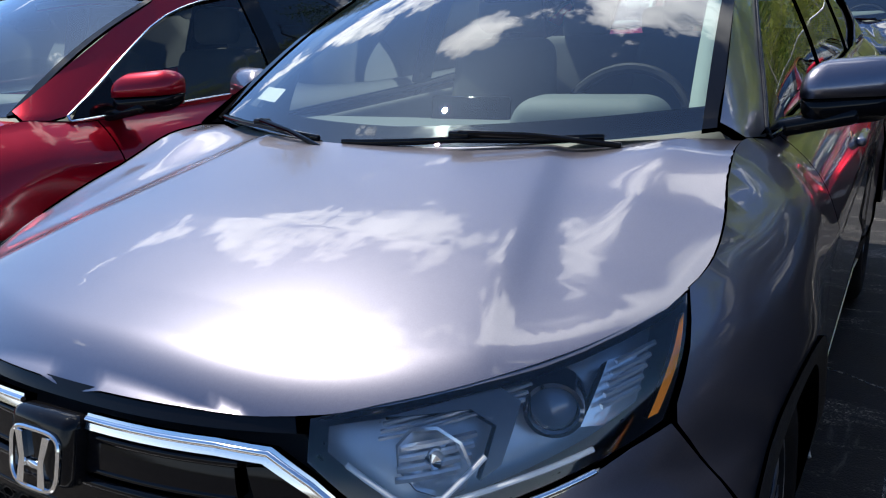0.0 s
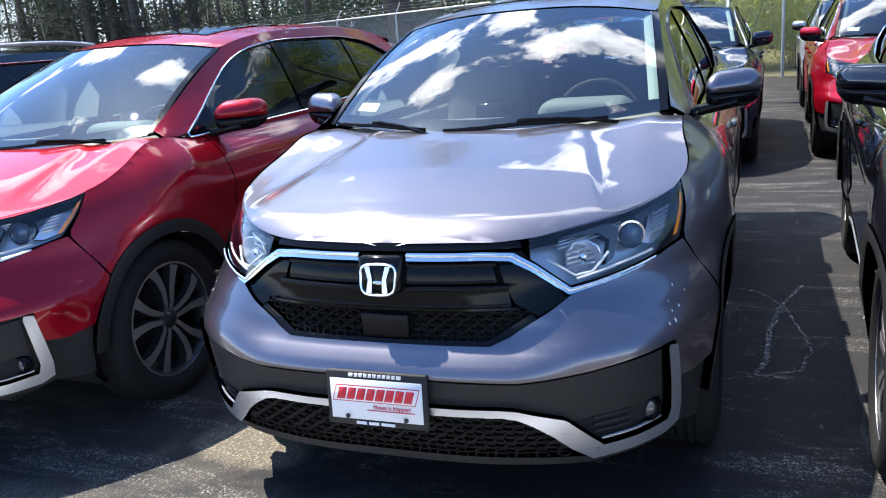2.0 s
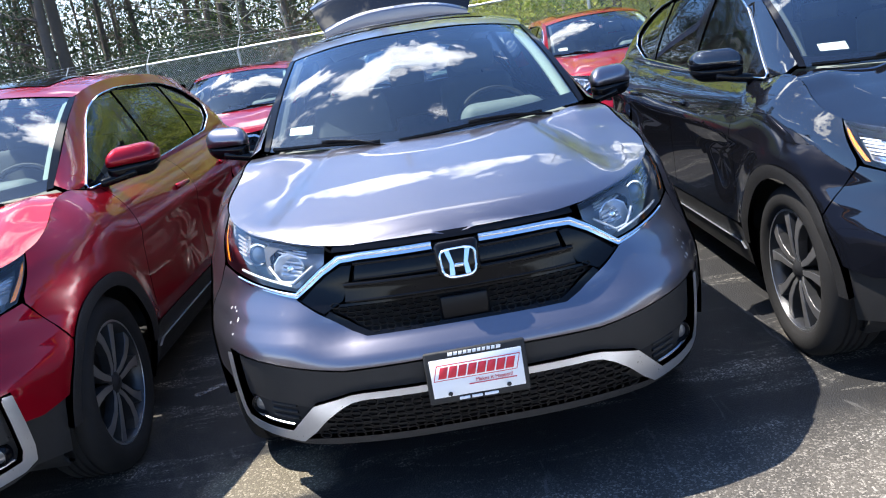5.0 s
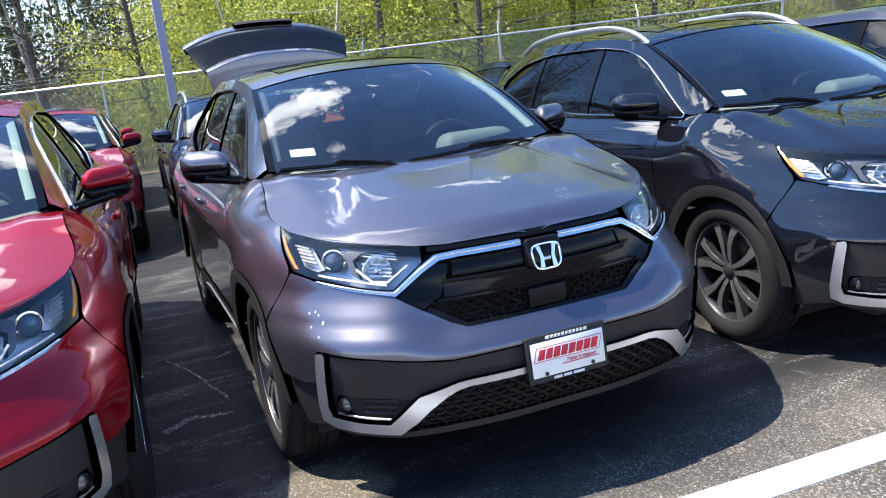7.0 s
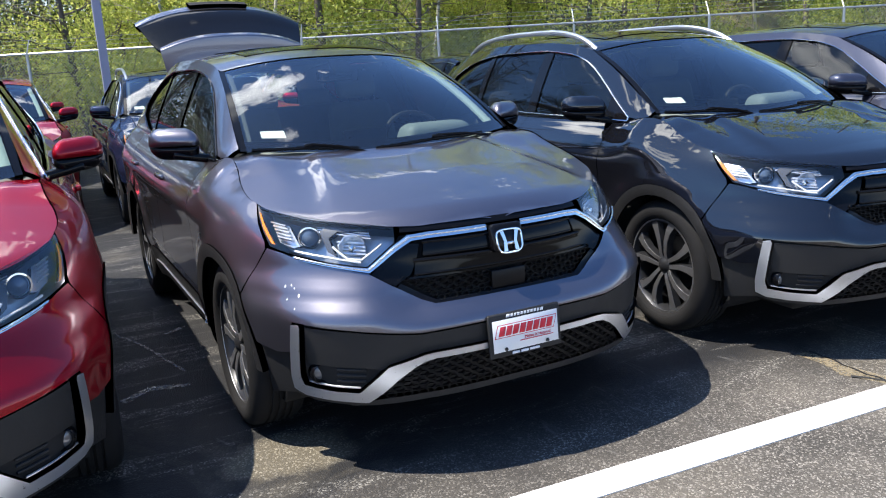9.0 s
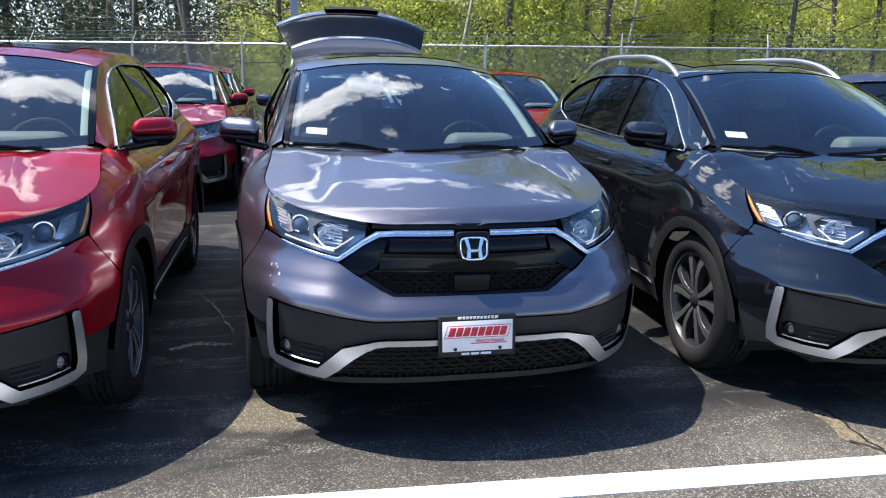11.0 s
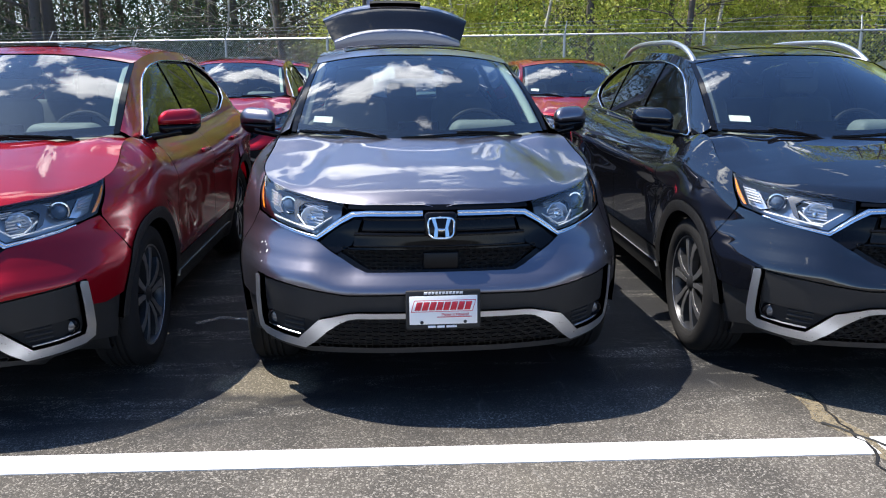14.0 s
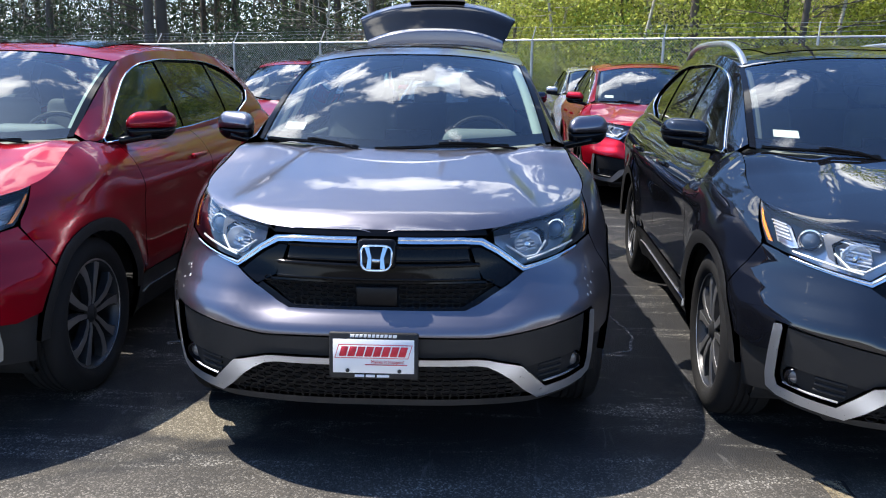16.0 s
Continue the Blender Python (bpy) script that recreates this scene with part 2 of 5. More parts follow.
RUBBER = surface("tyre_rubber", (0.011, 0.011, 0.012), 0.8, 0.0, 25, 0.35, 0.4, 300.0, spec=0.25, dirt=0.04)
ALLOY = surface("machined_alloy", (0.5, 0.5, 0.52), 0.34, 0.9, 120, 0.08)
GUNMETAL = surface("dark_alloy", (0.035, 0.036, 0.04), 0.35, 0.5, 60, 0.15)
TRIM = surface("pale_interior_trim", (0.42, 0.5, 0.47), 0.8, 0.0, 80, 0.08, 0.3, 700.0)
SEAT = surface("grey_seat_cloth", (0.14, 0.148, 0.15), 0.9, 0.0, 120, 0.2, 0.4, 900.0)
DASH = surface("grey_dashboard", (0.2, 0.235, 0.24), 0.6, 0.0, 90, 0.1, 0.3, 900.0)
PAPER = surface("white_paper", (0.85, 0.85, 0.83), 0.7, 0.0, 30, 0.04)
AMBER = surface("amber_lens", (0.9, 0.28, 0.02), 0.15, 0.0, 60, 0.15, coat=1.0)
REDLENS = surface("red_lens", (0.5, 0.01, 0.012), 0.12, 0.0, 60, 0.2, coat=1.0)
REFLECT = surface("lamp_reflector", (0.86, 0.88, 0.91), 0.16, 0.65, 40, 0.08, 0.25, 60.0)
DRL = surface("white_light_guide", (0.9, 0.93, 0.96), 0.25, 0.0, 50, 0.04, coat=1.0)
LENS = pane("clear_lens", (0.97, 0.98, 0.99), 1.45, gain=1.7)
LAMPDARK = surface("lamp_bezel", (0.12, 0.125, 0.135), 0.25, 0.3, 60, 0.15)
LAMPBACK = surface("lamp_housing", (0.55, 0.57, 0.6), 0.3, 0.6, 60, 0.12, 0.08, 35.0)
FOGLENS = surface("fog_lamp_glass", (0.16, 0.16, 0.17), 0.12, 0.4, 40, 0.3)
SENSOR = surface("sensor_black", (0.006, 0.006, 0.007), 0.35, spec=0.25)
LENSBALL = surface("projector_glass", (0.10, 0.14, 0.2), 0.05, 0.1, 30, 0.1, coat=1.0)
WINDSCREEN = pane("windscreen_glass", (0.5, 0.63, 0.63), gain=1.95)
SIDEGLASS = pane("side_glass", (0.34, 0.39, 0.37), gain=0.95)
TINTED = pane("privacy_glass", (0.06, 0.065, 0.065), gain=0.85)
PLATEWHITE = surface("plate_white", (0.84, 0.84, 0.84), 0.4, 0.0, 40, 0.03)
PLATERED = surface("plate_red", (0.62, 0.02, 0.04), 0.4, 0.0, 40, 0.08)
INK = surface("black_ink", (0.02, 0.02, 0.025), 0.5)
GALV = surface("galvanised_steel", (0.46, 0.47, 0.48), 0.42, 0.7, 30, 0.15)
POLE = surface("grey_painted_pole", (0.33, 0.34, 0.42), 0.45, 0.1, 12, 0.08)
BARK = surface("bark", (0.11, 0.092, 0.077), 0.95, 0.0, 9, 0.5, 0.9, 25.0)
BIRCH = surface("pale_bark", (0.42, 0.39, 0.34), 0.9, 0.0, 7, 0.35, 0.6, 25.0)
TWIG = surface("dry_twigs", (0.15, 0.12, 0.095), 0.95, 0.0, 3, 0.4)
SPRING = leaf("spring_leaves", (0.24, 0.34, 0.05), (0.75, 0.75, 0.2), 0.62)
DEEP = leaf("green_leaves", (0.09, 0.17, 0.025), (0.24, 0.34, 0.06), 0.45)
PINE = leaf("pine_needles", (0.014, 0.035, 0.014), (0.045, 0.085, 0.03), 0.15)
RUST = leaf("dead_leaves", (0.12, 0.065, 0.03), (0.24, 0.14, 0.07), 0.25)
ASPHALT, MARKING, EARTH = asphalt(), marking(), earth()
ROOFING = surface("grey_roofing", (0.13, 0.13, 0.14), 0.9, 0.0, 3, 0.25)

# ---- building helpers ----
def part(name, bm, mat, parent, label=""):
    """Links a bmesh, or a mesh, as one object under a thing or a part."""
    if isinstance(bm, bmesh.types.BMesh):
        me = bpy.data.meshes.new(name)
        bm.normal_update()
        bm.to_mesh(me)
        bm.free()
    else:
        me = bm
    if mat and not me.materials:
        me.materials.append(mat)
    ob = new(name, me)
    ob.parent = parent
    if label:
        tagged(ob, label)
    return ob


def raw_mesh(name, verts, faces, normals=None, smooth=True):
    me = bpy.data.meshes.new(name)
    me.from_pydata([tuple(v) for v in verts], [], [tuple(f) for f in faces])
    me.polygons.foreach_set("use_smooth", [smooth] * len(me.polygons))
    if normals is not None:
        me.normals_split_custom_set_from_vertices([tuple(v) for v in normals])
    return me


def curve(*pts):
    """A smooth function through (x, y) pairs, flat beyond its ends (monotone cubic)."""
    px, py = np.array([p[0] for p in pts], float), np.array([p[1] for p in pts], float)
    h, d = np.diff(px), np.diff(py) / np.diff(px)
    m = np.zeros(len(px))
    for i in range(1, len(px) - 1):
        if d[i - 1] * d[i] > 0:
            w1, w2 = 2 * h[i] + h[i - 1], h[i] + 2 * h[i - 1]
            m[i] = (w1 + w2) / (w1 / d[i - 1] + w2 / d[i])
    m[0], m[-1] = d[0], d[-1]

    def f(x):
        x = np.clip(np.asarray(x, float), px[0], px[-1])
        i = np.clip(np.searchsorted(px, x) - 1, 0, len(h) - 1)
        t = (x - px[i]) / h[i]
        return ((2 * t**3 - 3 * t**2 + 1) * py[i] + (t**3 - 2 * t**2 + t) * h[i] * m[i]
                + (3 * t**2 - 2 * t**3) * py[i + 1] + (t**3 - t**2) * h[i] * m[i + 1])
    return f


def sheet(poly, surf, step, thick=0.012, off=0.0, eps=1e-3, rim_only=False):
    """A panel: the polygon in the surface's own two coordinates, cut into a fine net, laid on the surface, with edges turned in.
    Returns (verts, faces, normals)."""
    bm = bmesh.new()
    vs = [bm.verts.new((float(u), float(v), 0)) for u, v in poly]
    bm.faces.new(vs)
    for axis in (0, 1):
        lo, hi = min(p[axis] for p in poly), max(p[axis] for p in poly)
        k = max(1, int(math.ceil((hi - lo) / step[axis])))
        for i in range(1, k):
            co, no = [0, 0, 0], [0, 0, 0]
            co[axis], no[axis] = lo + (hi - lo) * i / k + 1e-5, 1
            bmesh.ops.bisect_plane(bm, geom=bm.verts[:] + bm.edges[:] + bm.faces[:], plane_co=co, plane_no=no, dist=1e-6)
    bmesh.ops.triangulate(bm, faces=[f for f in bm.faces if len(f.verts) > 4])
    bm.normal_update()
    bm.verts.index_update()
    uv = np.array([v.co[:2] for v in bm.verts])
    flip = sum(f.normal.z for f in bm.faces) < 0
    faces = [tuple(v.index for v in (reversed(f.verts) if flip else f.verts)) for f in bm.faces]
    rim = [(e.verts[0].index, e.verts[1].index) for e in bm.edges if len(e.link_faces) == 1]
    bm.free()
    u, v = uv[:, 0], uv[:, 1]
    p = surf(u, v)
    nrm = np.cross(surf(u + eps, v) - surf(u - eps, v), surf(u, v + eps) - surf(u, v - eps))
    nrm /= np.maximum(np.linalg.norm(nrm, axis=1, keepdims=True), 1e-12)
    if SURF_OUT(p, nrm) < 0:
        nrm = -nrm
        faces = [f[::-1] for f in faces]
    p = p + nrm * off
    verts, norms = [*p], [*nrm]
    if rim_only:
        faces = []
    if thick:
        for a, b in rim:
            k = len(verts)
            pa, pb, qa, qb = p[a], p[b], p[a] - nrm[a] * thick, p[b] - nrm[b] * thick
            out = np.cross(pb - pa, nrm[a])
            out /= max(np.linalg.norm(out), 1e-12)
            verts += [pa, pb, qb, qa]
            norms += [out] * 4
            faces.append((k, k + 1, k + 2, k + 3))
    return verts, faces, norms


def SURF_OUT(p, nrm):
    """Whether normals point away from the middle of a car."""
    return float(np.sum((p - np.array((0, 2.2, 0.75))) * nrm))


def join(*sheets):
    V, F, N = [], [], []
    for v, f, n in sheets:
        k = len(V)
        V += list(v)
        N += list(n)
        F += [tuple(i + k for i in g) for g in f]
    return V, F, N


def mirror(s):
    v, f, n = s
    return [np.array((-a[0], a[1], a[2])) for a in v], [g[::-1] for g in f], [np.array((-a[0], a[1], a[2])) for a in n]


def both(s):
    return join(s, mirror(s))


def shell(name, s, mat, parent, label=""):
    return part(name, raw_mesh(name, *s), mat, parent, label)


def sweep(points, size, closed=False, sides=8, flat=1.0, up=(0, 0, 1), taper=None):
    """A rounded bar along a line of points."""
    pts = [Vector(p) for p in points]
    n = len(pts)
    V, F = [], []
    for i, p in enumerate(pts):
        a, b = pts[(i - 1) % n if closed else max(i - 1, 0)], pts[(i + 1) % n if closed else min(i + 1, n - 1)]
        d = (b - a).normalized()
        side = d.cross(Vector(up))
        side = side.normalized() if side.length > 1e-6 else Vector((1, 0, 0))
        top = side.cross(d).normalized()
        r = size * (taper[i] if taper else 1)
        for k in range(sides):
            w = 2 * math.pi * (k + 0.5) / sides
            V.append(p + side * (r * math.cos(w)) + top * (r * flat * math.sin(w)))
    for i in range(n if closed else n - 1):
        j = (i + 1) % n
        for k in range(sides):
            l = (k + 1) % sides
            F.append((i * sides + k, i * sides + l, j * sides + l, j * sides + k))
    if not closed:
        F += [tuple(range(sides)), tuple(range((n - 1) * sides, n * sides))[::-1]]
    return V, F


def bar(name, points, size, mat, parent, label="", **kw):
    v, f = sweep(points, size, **kw)
    me = raw_mesh(name, v, f)
    fix(me)
    return part(name, me, mat, parent, label)


def weld(me):
    bm = bmesh.new()
    bm.from_mesh(me)
    bmesh.ops.remove_doubles(bm, verts=bm.verts, dist=1e-5)
    bm.to_mesh(me)
    bm.free()


def fix(me, angle=40):
    bm = bmesh.new()
    bm.from_mesh(me)
    bmesh.ops.recalc_face_normals(bm, faces=bm.faces)
    for e in bm.edges:
        e.smooth = len(e.link_faces) == 2 and e.calc_face_angle() < radians(angle)
    bm.to_mesh(me)
    bm.free()


def block(size, at=(0, 0, 0), bevel=0.01, seg=2, turn=None, top=1.0):
    """A box with rounded edges; top: how much narrower its upper face is."""
    bm = bmesh.new()
    bmesh.ops.create_cube(bm, size=1)
    for v in bm.verts:
        k = top if v.co.z > 0 else 1.0
        v.co = Vector((v.co.x * size[0] * k, v.co.y * size[1] * k, v.co.z * size[2]))
    if bevel:
        bmesh.ops.bevel(bm, geom=bm.edges[:], offset=bevel, segments=seg, profile=0.5, affect="EDGES")
        for f in bm.faces:
            f.smooth = True
    m = Matrix.Translation(at) @ (turn if turn else Matrix())
    bmesh.ops.transform(bm, matrix=m, verts=bm.verts)
    return bm


def merge(*bms):
    out = bmesh.new()
    for b in bms:
        me = bpy.data.meshes.new("tmp")
        b.to_mesh(me)
        b.free()
        out.from_mesh(me)
        bpy.data.meshes.remove(me)
    return out


def lathe(profile, steps=40, axis="x", at=(0, 0, 0)):
    """Turns (radius, along) pairs about an axis."""
    V, F = [], []
    k = len(profile)
    for i in range(steps):
        w = 2 * math.pi * i / steps
        for r, a in profile:
            c, s = r * math.cos(w), r * math.sin(w)
            V.append(Vector((a, c, s) if axis == "x" else (c, a, s) if axis == "y" else (c, s, a)) + Vector(at))
    for i in range(steps):
        j = (i + 1) % steps
        for q in range(k - 1):
            F.append((i * k + q, j * k + q, j * k + q + 1, i * k + q + 1))
    return V, F


def turned(name, profile, mat, parent, label="", steps=40, axis="x", at=(0, 0, 0)):
    v, f = lathe(profile, steps, axis, at)
    me = raw_mesh(name, v, f)
    fix(me, 50)
    return part(name, me, mat, parent, label)


# ---- the body's surfaces: x across, y from the emblem backwards, z up ----
ZS = curve((-0.1, 0.945), (0.3, 0.962), (0.57, 1.0), (0.8, 1.065), (1.02, 1.138), (1.12, 1.142), (1.22, 1.125), (1.36, 1.108), (2.2, 1.108), (3.3, 1.138), (4.2, 1.18), (4.6, 1.18))
WZ = curve((0.18, 0.88), (0.3, 0.915), (0.6, 0.921), (0.8, 0.927), (0.95, 0.925), (1.25, 0.92))
INS = curve((0.0, 0.03), (0.57, 0.03), (1.1, 0.15), (1.4, 0.125), (4.5, 0.13))
Y0 = curve((0.18, 0.0), (0.3, -0.05), (0.45, -0.078), (0.55, -0.088), (0.59, -0.09), (0.635, -0.08), (0.68, -0.056), (0.73, -0.036), (0.78, -0.018), (0.85, 0.01), (0.93, 0.055), (1.0, 0.13), (1.1, 0.25))
NZ = curve((0.2, 2.85), (0.6, 3.05), (0.7, 2.7), (0.79, 2.4), (1.05, 2.35))
SUNK = curve((0.2, 0.0), (0.57, 0.0), (0.6, 0.02), (0.635, 0.052), (0.66, 0.056), (0.73, 0.036), (0.78, 0.022), (0.85, 0.006), (0.92, 0.0), (1.2, 0.0))      # how far the grille lies back
LF, YR, LR = 1.0, 4.5, 0.62
WF, WB, TYRE = 0.84, 3.5, 0.362


def W(y, z):
    """Half width of the body at y, z."""
    y, z = np.broadcast_arrays(np.asarray(y, float), np.asarray(z, float))
    r = np.clip((z / ZS(y) - 0.8) / 0.2, 0, 1)
    a = WZ(z) - INS(y) * r**2.4 + 0.012 * np.exp(-((z - 0.86 - 0.02 * y) / 0.05) ** 2) * np.clip((y - 0.9) / 0.5, 0, 1)
    a = a - 0.06 * np.clip((0.5 - z) / 0.25, 0, 1) * np.clip((y - 1.1) / 0.25, 0, 1) * np.clip((3.3 - y) / 0.25, 0, 1)
    for c in (WF, WB):                                    # the flare round each wheel
        a = a + 0.02 * np.exp(-((np.hypot(y - c, z - 0.36) - 0.45) / 0.075) ** 2)
    n = NZ(z)
    u = np.clip((y - Y0(z)) / LF, 0, 1)
    front = np.maximum(1 - (1 - u) ** n, 0) ** (1 / n)
    v = np.clip((YR - y) / LR, 0, 1)
    back = np.maximum(1 - (1 - v) ** 2.6, 0) ** (1 / 2.6)
    return a * front * back


def sunk(x, z):
    k = np.clip((np.abs(x) - 0.36) / 0.24, 0, 1)
    return SUNK(z) * (1 - k * k * (3 - 2 * k))


def NOSE(phi, z):
    """The front round to the wheels, by the angle about a point between the wheels and the height."""
    phi, z = np.broadcast_arrays(np.asarray(phi, float), np.asarray(z, float))
    s, c = np.sin(np.abs(phi)), np.cos(phi)
    lo, hi = np.full(phi.shape, 0.3), np.full(phi.shape, 1.3)
    for _ in range(34):
        mid = (lo + hi) / 2
        inside = (mid * s < W(0.95 - mid * c, z)) & (0.95 - mid * c > Y0(z))
        lo, hi = np.where(inside, mid, lo), np.where(inside, hi, mid)
    r = (lo + hi) / 2
    x = np.sign(phi) * r * s
    return np.stack([x, 0.95 - r * c + sunk(x, z), z], axis=-1)


def FULL(x, z):
    """Depth of the nose at x, z, with no grille sunk into it."""
    x, z = np.broadcast_arrays(np.abs(np.asarray(x, float)), np.asarray(z, float))
    lo, hi = Y0(z), Y0(z) + 0.99 * LF
    for _ in range(34):
        mid = (lo + hi) / 2
        ok = W(mid, z) < x
        lo, hi = np.where(ok, mid, lo), np.where(ok, hi, mid)
    return (lo + hi) / 2


def FY(x, z):
    """Depth of the nose at x, z."""
    return FULL(x, z) + sunk(np.asarray(x, float), np.asarray(z, float))


def nose(*pts):
    """Points (x, z) of the front, or (y, z, 1) of the flank, as angle and height."""
    out = []
    for p in pts:
        if len(p) == 3:
            out.append((float(np.arctan2(W(p[0], p[1]), 0.95 - p[0])), p[1]))
        else:
            out.append((float(np.sign(p[0]) * np.arctan2(abs(p[0]), 0.95 - FULL(p[0], p[1]))), p[1]))
    return out


def inset(uv, d):
    """Points of the front, sunk by d along its inward normal."""
    u, v = np.array([[float(e) for e in q] for q in uv]).T
    n = np.cross(NOSE(u + 2e-3, v) - NOSE(u - 2e-3, v), NOSE(u, v + 2e-3) - NOSE(u, v - 2e-3))
    n /= np.linalg.norm(n, axis=1, keepdims=True)
    p = NOSE(u, v)
    n *= np.sign(np.sum(n * (p - np.array((0, 0.95, 0.6))), axis=1, keepdims=True))
    return p - n * d


def span(a, b, k=6):
    return [tuple(x + (y - x) * i / k for x, y in zip(a, b)) for i in range(k)]


def FLANK(y, z):
    y, z = np.broadcast_arrays(np.asarray(y, float), np.asarray(z, float))
    return np.stack([W(y, z), y, z], axis=-1)


HC = curve((0.02, 0.93), (0.1, 0.962), (0.2, 0.99), (0.4, 1.035), (0.7, 1.088), (1.0, 1.135), (1.25, 1.165))


def HOOD(x, y):
    x, y = np.broadcast_arrays(np.asarray(x, float), np.asarray(y, float))
    ax = np.abs(x)
    edge = np.maximum(W(y, ZS(y)), 0.05)
    z = ZS(y) + (HC(y) - ZS(y)) * (1 - np.clip(ax / edge, 0, 1.3) ** 2.2)
    xr = 0.44 + 0.25 * (0.83 - y)
    back = np.clip((y - 0.25) / 0.25, 0, 1)
    z = z + 0.011 * back * (1 / (1 + np.exp((ax - xr - 0.02) / 0.012))) - 0.004 * back
    z = z - 0.003 * back * np.exp(-((ax - xr - 0.09) / 0.06) ** 2)
    z = z + 0.008 * np.clip((y - 0.6) / 0.4, 0, 1) * np.exp(-((ax - 0.64) / 0.06) ** 2)
    q = y - FY(np.minimum(ax, 0.86), 0.935)
    z = z - 0.034 * (1 - 0.75 * np.clip(ax / 0.79, 0, 1) ** 1.5) * np.clip(1 - q / 0.1, 0, 1.3) ** 2
    return np.stack([x, y, z], axis=-1)


ZR = curve((1.1, 1.17), (1.3, 1.268), (1.6, 1.412), (1.85, 1.522), (2.1, 1.572), (2.5, 1.604), (3.0, 1.61), (3.5, 1.59), (4.0, 1.53), (4.4, 1.42))
XR = curve((1.1, 0.72), (1.3, 0.69), (1.6, 0.64), (1.85, 0.6), (2.2, 0.592), (3.0, 0.585), (3.6, 0.56), (4.2, 0.51))
ZC = curve((1.6, 1.545), (1.72, 1.578), (2.0, 1.625), (2.5, 1.66), (3.0, 1.66), (3.5, 1.64), (4.0, 1.588), (4.3, 1.545))


def CABIN(y, z):
    """The side of the cabin above the belt."""
    y, z = np.broadcast_arrays(np.asarray(y, float), np.asarray(z, float))
    zb = ZS(y)
    f = np.clip((z - zb) / np.maximum(ZR(y) - zb, 0.02), 0, 1.3)
    xb = W(y, zb) + 0.004
    return np.stack([xb + (XR(y) - xb) * f**1.25, y, z], axis=-1)


def ROOF(x, y):
    x, y = np.broadcast_arrays(np.asarray(x, float), np.asarray(y, float))
    return np.stack([x, y, ZR(y) + (ZC(y) - ZR(y)) * (1 - np.clip(np.abs(x) / XR(y), 0, 1.1) ** 2.6)], axis=-1)


def SCREEN(a, b):
    """The windscreen: a across from -1 to 1, b from the cowl up."""
    a, b = np.broadcast_arrays(np.asarray(a, float), np.asarray(b, float))
    lo = np.stack([0.705 * a, 0.93 + 0.19 * a * a, 1.13 + 0.03 * a * a], axis=-1)
    y = 1.72 + 0.13 * a * a
    hi = np.stack([0.595 * a, y, ROOF(0.595 * a, y)[..., 2]], axis=-1)
    bulge = 0.028 * np.sin(np.pi * np.clip(b, 0, 1))
    return lo + (hi - lo) * b[..., None] + np.stack([0 * b, -0.5 * bulge, 0.86 * bulge], axis=-1)


def arch(cy, r, a0, a1, k=14):
    return [(cy + r * math.cos(radians(a0 + (a1 - a0) * i / k)), 0.36 + r * math.sin(radians(a0 + (a1 - a0) * i / k))) for i in range(k + 1)]




